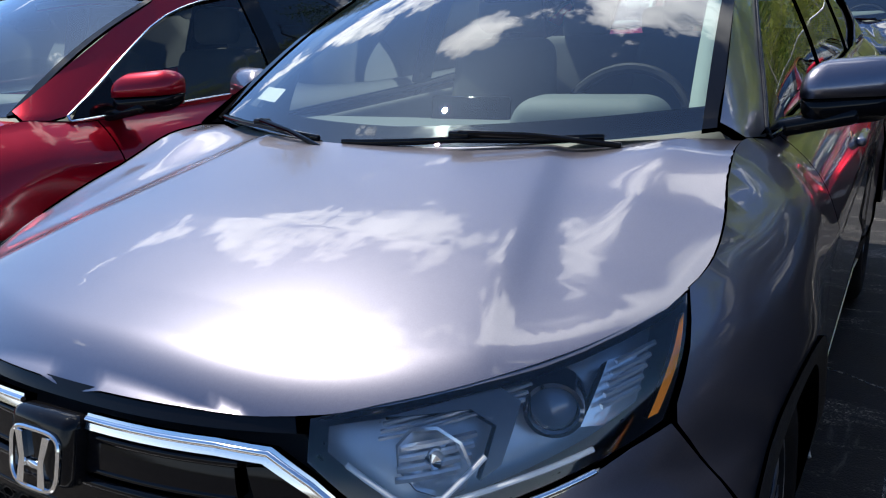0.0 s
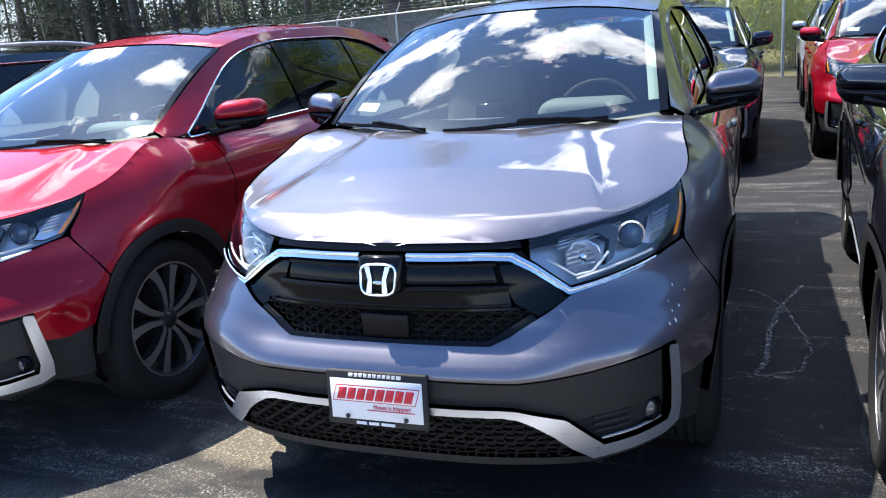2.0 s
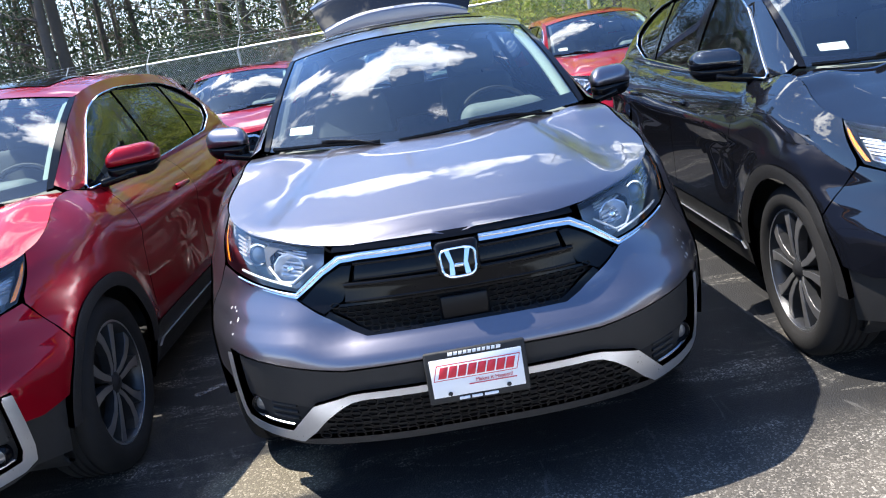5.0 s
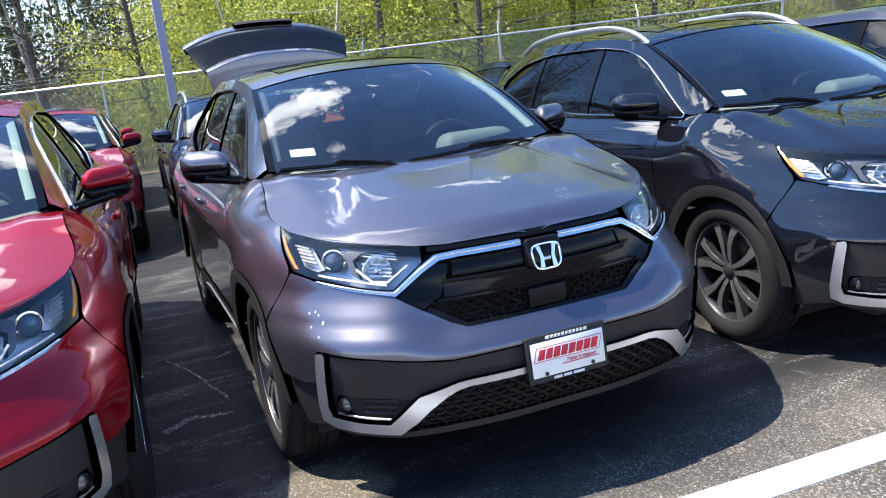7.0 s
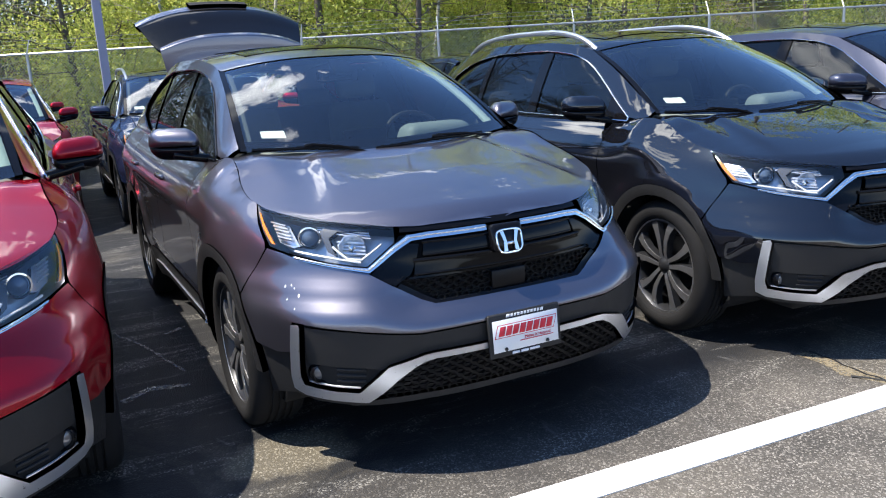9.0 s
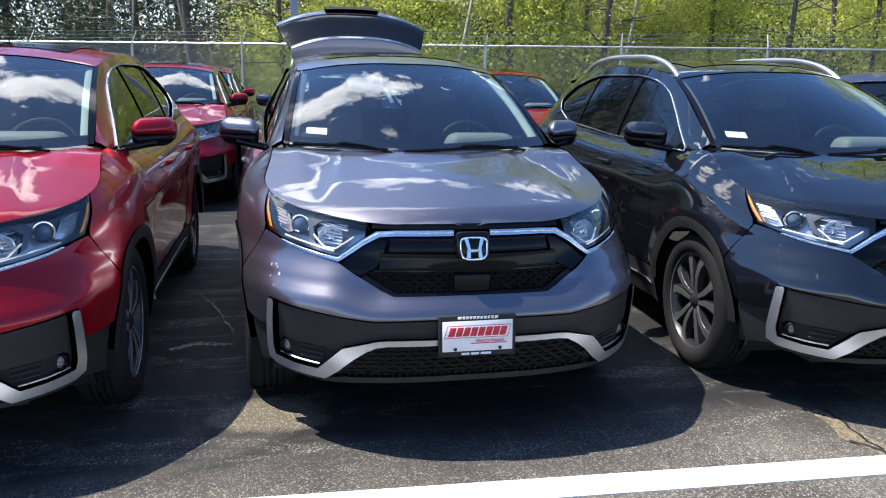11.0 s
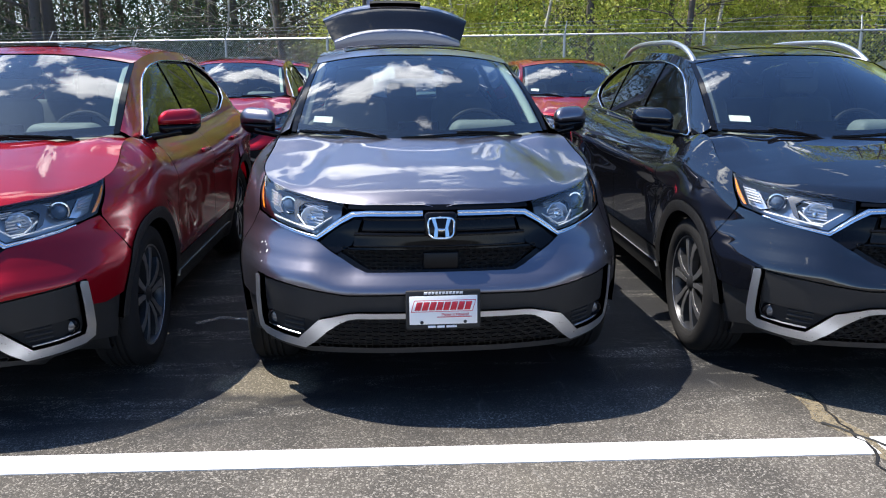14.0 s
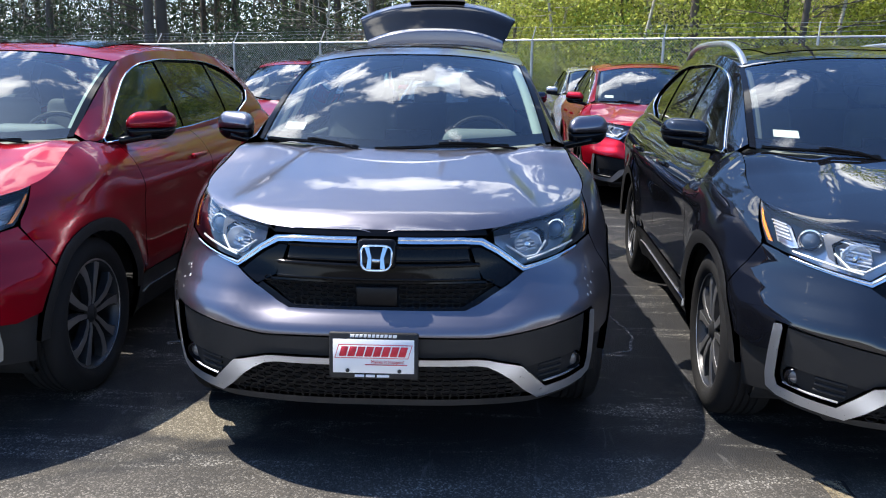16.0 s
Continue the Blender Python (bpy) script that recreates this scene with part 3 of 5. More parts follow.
def build_wheel(parent, x, y, side):
    """One wheel on its hub: tyre, alloy rim with five split spokes, cap."""
    hub = new("wheel")
    hub.parent = parent
    hub.location = (x, y, TYRE)
    s = side
    prof = [(0.248, -0.09), (0.27, -0.112), (0.31, -0.118), (0.345, -0.105), (0.358, -0.085), (0.362, -0.05)]
    for a in (-0.045, -0.015, 0.015, 0.045):
        prof += [(0.362, a - 0.008), (0.354, a - 0.005), (0.354, a + 0.003), (0.362, a + 0.006)]
    prof += [(0.362, 0.06), (0.358, 0.085), (0.345, 0.105), (0.315, 0.118), (0.295, 0.12), (0.272, 0.113), (0.248, 0.09)]
    turned("tyre", [(r, a * s) for r, a in prof], RUBBER, hub, "black rubber tyre with a grooved tread", 56)
    turned("rim", [(r, a * s) for r, a in ((0.25, -0.09), (0.24, -0.08), (0.23, 0.03), (0.236, 0.08), (0.25, 0.1), (0.256, 0.092))], GUNMETAL, hub, "dark alloy wheel rim", 48)
    turned("rim_lip", [(r, a * s) for r, a in ((0.246, 0.088), (0.25, 0.101), (0.258, 0.1), (0.262, 0.09))], ALLOY, hub, "bright rim edge", 48)
    turned("brake_disc", [(0.05, 0.0), (0.16, 0.0), (0.16, -0.02 * s), (0.05, -0.02 * s)], GUNMETAL, hub, "", 32)
    for i in range(5):
        for nm, mat_, grow, sink in (("spoke_web", GUNMETAL, 1.0, 0.0), ("spoke", ALLOY, 0.86, -0.0035)):
            V, F = [], []
            for lean in (-1, 1):
                c0 = 2 * math.pi * i / 5 + 0.3
                spine = []
                for r, w, wd, dep in ((0.03, 0.5, 0.010, 0.076), (0.075, 0.25, 0.0125, 0.088), (0.14, 0.2, 0.0165, 0.093), (0.2, 0.245, 0.0205, 0.092), (0.245, 0.3, 0.028, 0.086)):
                    spine.append((Vector((0, r * math.cos(c0 + lean * w), r * math.sin(c0 + lean * w))), wd * grow, dep - sink))
                k = len(V)
                for q, (p, wd, dep) in enumerate(spine):
                    d = (spine[min(q + 1, 4)][0] - spine[max(q - 1, 0)][0]).normalized()
                    t = Vector((1, 0, 0)).cross(d)
                    for e, g in ((-1, 0.0), (1, 0.0), (1.25, -0.034), (-1.25, -0.034)) if not sink else ((-1, 0.0), (1, 0.0), (1, -0.006), (-1, -0.006)):
                        V.append(p + t * (wd * e) + Vector(((dep + g) * s, 0, 0)))
                for j in range(0, 16, 4):
                    for q in range(4):
                        F.append((k + j + q, k + j + (q + 1) % 4, k + j + 4 + (q + 1) % 4, k + j + 4 + q))
                F += [(k + 16, k + 17, k + 18, k + 19), (k + 3, k + 2, k + 1, k)]
            me = raw_mesh(nm, V, F, None, False)
            fix(me)
            part(nm, me, mat_, hub, "bright machined split spoke" if sink else "dark side of the spoke")
    turned("hub_cap", [(0.0, 0.098 * s), (0.026, 0.096 * s), (0.033, 0.088 * s), (0.06, 0.076 * s), (0.062, 0.04 * s)], GUNMETAL, hub, "dark hub with a small round cap", 24)
    return hub


def build_lamp(car, s):
    """A headlamp: dark housing, reflectors, projector, light guide, amber marker, clear cover."""
    top = [nose(p)[0] for p in ((0.415, 0.922), (0.5, 0.937), (0.56, 0.945), (0.63, 0.956), (0.7, 0.968), (0.75, 0.98))] + nose((0.57, 0.996, 1))
    low = nose((0.424, 0.872), (0.532, 0.791), (0.66, 0.812)) + nose((0.36, 0.842, 1), (0.42, 0.856, 1))
    rim_ = low + top[::-1]
    sh = (lambda q: mirror(q)) if s < 0 else (lambda q: q)
    flip = (s, 1, 1)
    lamp = shell("headlamp", sh(sheet(rim_, NOSE, (0.04, 0.025), 0.0, -0.095)), LAMPBACK, car, "headlamp with a clear cover and a bright housing")
    shell("lamp_wall", sh(sheet(rim_, NOSE, (0.04, 0.03), 0.1, -0.003, rim_only=True)), LAMPBACK, lamp)
    weld(lamp.children[0].data)

    def line(pts, deep, k=5):
        q = nose(*pts)
        return inset([e for a, b in zip(q, q[1:]) for e in span(a, b, k)] + q[-1:], deep) * flip

    def dish(name, at, deep, profile, mat, turn, label="", steps=26):
        """A round piece that faces forwards and a little outwards."""
        c = inset(nose(at), deep)[0] * flip
        ob = turned(name, profile, mat, lamp, label, steps, "y")
        ob.data.transform(pose(c[0], c[1], c[2], 0, 0, turn * s))
        return ob
    # dark bezel between the two chambers, and its bright edges
    bezel = nose((0.5, 0.925), (0.62, 0.95), (0.655, 0.925), (0.65, 0.85), (0.63, 0.835), (0.635, 0.9), (0.6, 0.925))
    shell("bezel", sh(sheet(bezel, NOSE, (0.03, 0.02), 0.03, -0.03)), LAMPDARK, lamp, "dark bezel between the lamp chambers")
    for i in range(3):
        bar("housing_rib", line(((0.5, 0.898 + 0.01 * i), (0.6, 0.918 + 0.01 * i), (0.66, 0.927 + 0.01 * i)), 0.04), 0.0032, REFLECT, lamp, sides=5)
    # inner chamber: faceted reflector bowl with its bulb
    dish("reflector", (0.575, 0.868), 0.05, [(0.012, 0.03), (0.026, 0.022), (0.04, 0.004), (0.052, -0.012), (0.056, -0.01)], REFLECT, 12, "bright faceted reflector", 9)
    dish("bulb_shield", (0.575, 0.868), 0.055, [(0.0, -0.014), (0.012, -0.01), (0.015, 0.0), (0.013, 0.025)], CHROME, 12, "bright bulb shield", 16)
    for i in range(4):
        bar("reflector_step", line(((0.53, 0.842 + 0.014 * i), (0.618, 0.852 + 0.014 * i)), 0.052), 0.005, REFLECT, lamp, sides=5)
    # outer chamber: projector in a bright reflector with fins
    side_ = nose((0.74, 0.87)) + nose((0.365, 0.862, 1), (0.43, 0.877, 1), (0.5, 0.955, 1)) + nose((0.745, 0.955))
    shell("reflector", sh(sheet(side_, NOSE, (0.03, 0.02), 0.02, -0.06)), REFLECT, lamp, "bright outer reflector")
    for i in range(5):
        z = 0.892 + 0.014 * i
        bar("reflector_fin", line(((0.752, z), (0.79, z + 0.008)), 0.045), 0.0042, REFLECT, lamp, sides=5)
    dish("projector", (0.7, 0.905), 0.05, [(0.0, -0.014), (0.02, -0.01), (0.031, 0.0), (0.036, 0.02), (0.036, 0.05)], LENSBALL, 22, "round projector lens", 28)
    dish("projector_ring", (0.7, 0.905), 0.05, [(0.035, 0.004), (0.037, -0.004), (0.043, -0.003), (0.046, 0.03), (0.046, 0.05)], CHROME, 22, "", 28)
    # daytime light guides
    bar("light_guide", line(((0.47, 0.868), (0.545, 0.818), (0.59, 0.822), (0.628, 0.866)), 0.016), 0.0044, DRL, lamp, "white daytime light guide")
    bar("light_guide", line(((0.55, 0.808), (0.66, 0.83), (0.74, 0.846)), 0.014), 0.0044, DRL, lamp)
    am = nose((0.402, 0.864, 1), (0.42, 0.866, 1), (0.477, 0.914, 1), (0.545, 0.976, 1), (0.528, 0.968, 1), (0.455, 0.91, 1))
    shell("amber_marker", sh(sheet(am, NOSE, (0.02, 0.02), 0.01, -0.006)), AMBER, lamp, "amber side marker")
    c = shell("lamp_cover", sh(sheet(rim_, NOSE, (0.03, 0.025), 0.0, -0.001)), LENS, lamp, "clear curved lamp cover")
    c.visible_shadow = False
    return lamp


def bumper_parts(car, paint_mat):
    # painted skin: under the grille and lamps, round to the wheel arches
    low = [(0.0, 0.566), (0.3, 0.562), (0.41, 0.56), (0.5, 0.57), (0.65, 0.59), (0.79, 0.608)]
    up = [(0.0, 0.642), (0.32, 0.642), (0.37, 0.662), (0.43, 0.70), (0.535, 0.768), (0.6, 0.785), (0.7, 0.802)]
    ring = nose(*low) + nose((0.21, 0.608, 1), (0.218, 0.49, 1), (0.3, 0.478, 1), (0.40, 0.5, 1), (0.42, 0.545, 1), (0.452, 0.6, 1), (0.505, 0.664, 1), (0.48, 0.742, 1), (0.43, 0.848, 1), (0.36, 0.836, 1)) + nose(*up[::-1])
    half = sheet(ring, NOSE, (0.035, 0.025), 0.02)
    shell("front_bumper", both(half), paint_mat, car, "painted front bumper skin")
    # painted lip below the skin line that rolls in over the black cladding
    clad = nose((0.0, 0.3), (0.35, 0.3), (0.62, 0.296), (0.76, 0.305)) + nose((0.26, 0.305, 1), (0.395, 0.28, 1), (0.392, 0.42, 1), (0.398, 0.496, 1), (0.3, 0.474, 1), (0.222, 0.486, 1), (0.215, 0.6, 1)) \
        + nose((0.79, 0.603), (0.65, 0.586), (0.5, 0.566), (0.41, 0.556), (0.3, 0.558), (0.0, 0.562))
    shell("lower_bumper", both(sheet(clad, NOSE, (0.035, 0.025), 0.02, -0.022)), PLASTIC, car, "unpainted black lower bumper")
    lip = nose((0.0, 0.292), (0.4, 0.29), (0.55, 0.284), (0.6, 0.284), (0.74, 0.298), (0.79, 0.318), (0.8, 0.345), (0.77, 0.33), (0.7, 0.318), (0.585, 0.304), (0.5, 0.312), (0.4, 0.316), (0.0, 0.318))
    shell("chin_lip", both(sheet(lip, NOSE, (0.05, 0.02), 0.04, 0.002)), PLASTIC, car, "black chin spoiler lip")
    # flat black blade beside the plate
    blade = nose((0.0, 0.47), (0.38, 0.47), (0.5, 0.42), (0.6, 0.435), (0.772, 0.448), (0.776, 0.592), (0.65, 0.58), (0.5, 0.56), (0.41, 0.55), (0.3, 0.552), (0.0, 0.556))
    shell("bumper_blade", both(sheet(blade, NOSE, (0.035, 0.025), 0.02, -0.008)), PLASTIC, car, "matt black blade across the bumper")
    # silver trim: from the plate out, down the step, round the lamp pocket
    trim = nose((0.0, 0.458), (0.36, 0.458), (0.4, 0.451), (0.44, 0.43), (0.49, 0.392), (0.535, 0.345), (0.585, 0.302), (0.7, 0.312), (0.768, 0.323), (0.798, 0.345), (0.806, 0.4), (0.807, 0.5), (0.802, 0.6),
                (0.784, 0.604), (0.781, 0.592), (0.784, 0.5), (0.782, 0.4), (0.772, 0.366), (0.7, 0.352), (0.615, 0.345), (0.575, 0.39), (0.525, 0.444), (0.44, 0.467), (0.4, 0.478), (0.36, 0.482), (0.0, 0.482))
    shell("silver_trim", both(sheet(trim, NOSE, (0.03, 0.02), 0.03, 0.012)), SATIN, car, "satin silver bumper trim with kinked corners")
    pocket = nose((0.56, 0.37), (0.615, 0.338), (0.71, 0.345), (0.774, 0.362), (0.779, 0.455), (0.6, 0.44), (0.53, 0.44))
    pk = sheet(pocket, NOSE, (0.04, 0.03), 0.01, -0.018)
    for q in (pk, mirror(pk)):
        shell("lamp_pocket", q, DARK, car, "dark pocket round the fog lamp")
    # fog lamp pockets
    for s in (1, -1):
        sh = (lambda q: mirror(q)) if s < 0 else (lambda q: q)
        c = inset([nose((0.738, 0.405))[0]], 0.02)[0] * (s, 1, 1)
        fog = turned("fog_lamp", [(0.0, 0.022), (0.02, 0.018), (0.028, 0.004), (0.034, -0.008), (0.04, 0.0), (0.043, 0.03)], PIANO, car, "round fog lamp in a black pocket", 24, "y", c)
        turned("fog_lens", [(0.0, 0.0), (0.016, 0.002), (0.027, 0.008)], FOGLENS, fog, "clear fog lamp lens", 24, "y", c)
        for i in range(3):
            z = 0.378 + 0.024 * i
            q = nose((0.6, z), (0.69, z + 0.004))
            pts = inset(span(q[0], q[1], 5) + [q[1]], 0.014) * (s, 1, 1)
            bar("pocket_fin", pts, 0.005, PLASTIC, fog)
        q = nose((0.615, 0.358), (0.7, 0.364), (0.765, 0.376))
        bar("pocket_edge", inset(span(q[0], q[1], 6) + span(q[1], q[2], 6) + [q[2]], 0.004) * (s, 1, 1), 0.0042, SATIN, fog, "thin bright edge under the pocket", sides=6)
    # lower mesh
    shell("lower_grille", both(sheet(nose((0.0, 0.3), (0.4, 0.302), (0.55, 0.308), (0.5, 0.37), (0.41, 0.44), (0.0, 0.456)), NOSE, (0.05, 0.03), 0.01, -0.03)), DARK, car, "dark recessed lower grille")
    return lip


def honeycomb(name, inside, z0, z1, x1, cell, off, mat, parent, wire=0.0045):
    """A net of flat six-sided cells within the outline, one mesh."""
    V, F = [], []
    rows = int((z1 - z0) / (cell * 0.5)) + 1
    for r in range(rows):
        z = z0 + r * cell * 0.5
        cols = int(x1 / (cell * 1.5)) + 2
        for c in range(-cols, cols + 1):
            x = c * cell * 1.5 + (cell * 0.75 if r % 2 else 0)
            if not inside(abs(x), z):
                continue
            ring = [(x + cell * 0.55 * math.cos(math.pi * k / 3), z + cell * 0.5 * 0.62 * math.sin(math.pi * k / 3)) for k in range(6)]
            k0 = len(V)
            for k, (a, b) in enumerate(ring):
                y = float(FY(a, b)) + off
                ia, ib = x + (a - x) * 0.86, z + (b - z) * 0.8
                V += [(a, y - 0.006, b), (ia, y - 0.006, ib), (ia, y + 0.012, ib)]
            for k in range(6):
                i, j = k0 + 3 * k, k0 + 3 * ((k + 1) % 6)
                F += [(i, j, j + 1, i + 1), (i + 1, j + 1, j + 2, i + 2)]
    me = raw_mesh(name, V, F, None, False)
    ob = part(name, me, mat, parent)
    ob["kind"] = "stuff"
    return ob


def grille_parts(car):
    back = nose((0.0, 0.64), (0.31, 0.64), (0.36, 0.66), (0.43, 0.7), (0.53, 0.766), (0.5, 0.80), (0.44, 0.855), (0.4, 0.905), (0.2, 0.925), (0.0, 0.93))
    gr = shell("grille", both(sheet(back, NOSE, (0.05, 0.03), 0.01, -0.045)), DARK, car, "black front grille with gloss bars and honeycomb mesh")
    # gloss surround wings and bars
    wing = nose((0.385, 0.752), (0.45, 0.72), (0.53, 0.768), (0.515, 0.79), (0.44, 0.842), (0.39, 0.862), (0.34, 0.86), (0.36, 0.8))
    for s in (1, -1):
        q = sheet(wing, NOSE, (0.04, 0.03), 0.03, -0.012)
        shell("grille_wing", q if s > 0 else mirror(q), PIANO, gr, "gloss black grille wing")
    lowrim = nose((0.0, 0.638), (0.32, 0.638), (0.37, 0.658), (0.45, 0.708), (0.43, 0.725), (0.35, 0.675), (0.31, 0.656), (0.0, 0.654))
    shell("grille_rim", both(sheet(lowrim, NOSE, (0.04, 0.02), 0.03, -0.006)), PIANO, gr, "gloss black lower rim")
    for z0, z1, x1, off in ((0.905, 0.928, 0.4, -0.012), (0.815, 0.862, 0.335, -0.006), (0.748, 0.798, 0.375, -0.002), (0.735, 0.742, 0.4, -0.004)):
        pl = nose((0.0, z0), (x1, z0), (x1 - 0.01, z1), (0.0, z1))
        gb = shell("grille_bar", both(sheet(pl, NOSE, (0.04, 0.012), 0.03, off)), PIANO, gr)
        if z1 - z0 > 0.03:
            for z, r in ((z1, 0.008), (z0, 0.006)):
                lip_ = NOSE(*np.array(nose(*[(x, z) for x in np.linspace(-x1 + 0.006, x1 - 0.006, 25)])).T)
                bar("bar_edge", [q + np.array((0, 0.004 - off, 0)) for q in lip_], r, PIANO, gb, sides=10)
    honeycomb("honeycomb", lambda x, z: 0.655 < z < 0.742 and x < 0.325 + (z - 0.655) * 1.3 and not (x < 0.095), 0.657, 0.742, 0.46, 0.032, 0.012, HEX, gr)
    honeycomb("honeycomb", lambda x, z: 0.318 < z < 0.455 and x < 0.55 - max(0, (z - 0.33)) * 1.25, 0.322, 0.454, 0.52, 0.038, 0.006, HEX, car.children[[c.name.split(".")[0] for c in car.children].index("lower_grille")])
    # chrome line: along the top, down to the lamp's corner, and out below the lamp
    top = nose((0.075, 0.876), (0.3, 0.874), (0.368, 0.869), (0.43, 0.836), (0.528, 0.768), (0.62, 0.788), (0.7, 0.806)) + nose((0.742, 0.82), (0.742, 0.827)) \
        + nose((0.7, 0.815), (0.62, 0.799), (0.531, 0.785), (0.44, 0.853), (0.378, 0.889), (0.3, 0.895), (0.075, 0.897))
    for s in (1, -1):
        q = sheet(top, NOSE, (0.03, 0.01), 0.022, 0.006)
        cb = shell("chrome_bar", q if s > 0 else mirror(q), CHROME, gr, "bright chrome grille bar")
        line = nose((0.075, 0.889), (0.3, 0.887), (0.374, 0.881), (0.435, 0.8465), (0.529, 0.779), (0.62, 0.7955), (0.7, 0.8125), (0.738, 0.823))
        line = inset([e for a, b in zip(line, line[1:]) for e in span(a, b, 5)] + line[-1:], -0.006) * (s, 1, 1)
        bar("chrome_ridge", line, 0.0045, CHROME, cb, "rounded chrome ridge", sides=10)
    # sensor plate and emblem mount
    part("sensor_cover", block((0.15, 0.02, 0.074), (0, 0.006, 0.686), 0.006), SENSOR, gr, "flat square sensor cover")
    part("emblem_mount", block((0.14, 0.05, 0.108), (0, 0.012, 0.842), 0.018, 3, pose(0, 0, 0, -14)), PIANO, gr, "gloss black emblem mount")
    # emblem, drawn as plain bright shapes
    tilt = Matrix.Translation((0, -0.018, 0.832)) @ pose(0, 0, 0, -14)
    ring = [tilt @ Vector((math.copysign(abs(math.cos(w)) ** 0.5, math.cos(w)) * 0.054 * (1 + 0.10 * math.sin(w)), 0, math.copysign(abs(math.sin(w)) ** 0.5, math.sin(w)) * 0.044)) for w in [2 * math.pi * k / 40 for k in range(40)]]
    em = bar("emblem", ring, 0.0042, CHROME, gr, "chrome emblem ring", closed=True, up=(0, -1, 0.2))
    for s in (1, -1):
        V = []
        for zz, c, wd in ((-0.038, 0.025, 0.0085), (0.0, 0.022, 0.0062), (0.038, 0.0325, 0.008)):
            for e, d in ((-1, 0), (1, 0), (1, -0.008), (-1, -0.008)):
                V.append(tilt @ Vector((s * c + e * wd, d + 0.002, zz)))
        F = [(j + q, j + (q + 1) % 4, j + 4 + (q + 1) % 4, j + 4 + q) for j in (0, 4) for q in range(4)] + [(0, 1, 2, 3), (8, 9, 10, 11)]
        me = raw_mesh("emblem_upright", V, F, None, False)
        fix(me)
        part("emblem_upright", me, CHROME, em)
    part("emblem_bridge", block((0.03, 0.006, 0.012), tilt @ Vector((0, -0.001, -0.008)), 0.002, 1, pose(0, 0, 0, -14)), CHROME, em)
    return gr


def specks(car):
    """A few small dried white specks on the bumper's corners."""
    rng = np.random.default_rng(8)
    for x, z, k in ((-0.775, 0.72, 6), (0.79, 0.7, 7)):
        for _ in range(k):
            c = nose((x + rng.normal(0, 0.012), z + rng.normal(0, 0.03)))[0]
            r = rng.uniform(0.0018, 0.0042)
            ring = inset([(c[0] + r * math.cos(w), c[1] + r * (1.3 + rng.uniform(0, 0.8)) * math.sin(w)) for w in [2 * math.pi * i / 7 for i in range(7)]], -0.0012)
            part("dried_speck", raw_mesh("dried_speck", ring, [tuple(range(7))], None, False), PAPER, car, "small dried white speck on the paint")


def plate_thing(car):
    pl = part("plate_holder", block((0.318, 0.016, 0.168), (0, -0.1, 0.498), 0.007, 2, pose(0, 0, 0, -4)), PLASTIC, car, "black plate holder with a white dealer plate")
    tilt = Matrix.Translation((0, -0.1095, 0.498)) @ pose(0, 0, 0, -4)

    def slab(w, h, x, z, y=0.0, d=0.003, lean=0.0, bev=0.001):
        b = block((w, d, h), (0, 0, 0), bev, 1)
        for v in b.verts:
            v.co.x += v.co.z * lean
        bmesh.ops.transform(b, matrix=tilt @ pose(x, y, z), verts=b.verts)
        return b
    part("plate", slab(0.288, 0.122, 0, 0.0), PLATEWHITE, pl, "white dealer plate")
    # the dealer's mark as plain slanted red shapes with a white edge
    part("mark_edge", slab(0.262, 0.05, 0.0, 0.018, -0.0028, 0.0012, 0.3), PLATERED, pl, "thin red outline of the dealer mark")
    part("mark_field", slab(0.257, 0.045, 0.0, 0.018, -0.0034, 0.0014, 0.3), PLATEWHITE, pl)
    for i in range(8):
        part("mark", slab(0.0255, 0.036, -0.105 + i * 0.03, 0.018, -0.0044, 0.0016, 0.3), PLATERED, pl, "slanted red bar of the dealer mark")
    part("mark_line", slab(0.15, 0.003, 0.045, -0.03, -0.003, 0.0015), PLATERED, pl)
    # the unreadable or withheld lines as bars
    part("bar_line", slab(0.165, 0.011, 0.0, 0.0735, -0.001, 0.002, 0.2), PLATEWHITE, pl)
    for i in range(10):
        part("bar_gap", slab(0.004, 0.0125, -0.066 + i * 0.0147, 0.0735, -0.0022, 0.0016, 0.2), INK, pl)
    for i in range(3):
        part("bar_line", slab((0.033, 0.033, 0.044)[i], 0.0095, (-0.05, -0.011, 0.034)[i], -0.0715, -0.001, 0.002), PLATEWHITE, pl)
    for x in (-0.092, 0.092):
        turned("plate_screw", [(0.0, -0.006), (0.006, -0.005), (0.0075, -0.001)], GUNMETAL, pl, "", 14, "y", tilt @ Vector((x, -0.002, -0.052)))
    t = bpy.data.curves.new("slogan", "FONT")
    t.body, t.size, t.extrude, t.align_x, t.align_y = "Makes It Happen!", 0.0165, 0.0006, "CENTER", "CENTER"
    ob = new("slogan", t)
    bpy.context.view_layer.update()
    me = bpy.data.meshes.new_from_object(ob.evaluated_get(bpy.context.evaluated_depsgraph_get()))
    bpy.data.objects.remove(ob)
    me.transform(tilt @ pose(0.05, -0.003, -0.0195) @ pose(0, 0, 0, 90))
    part("slogan", me, PLATERED, pl, "small red slogan lettering")
    return pl


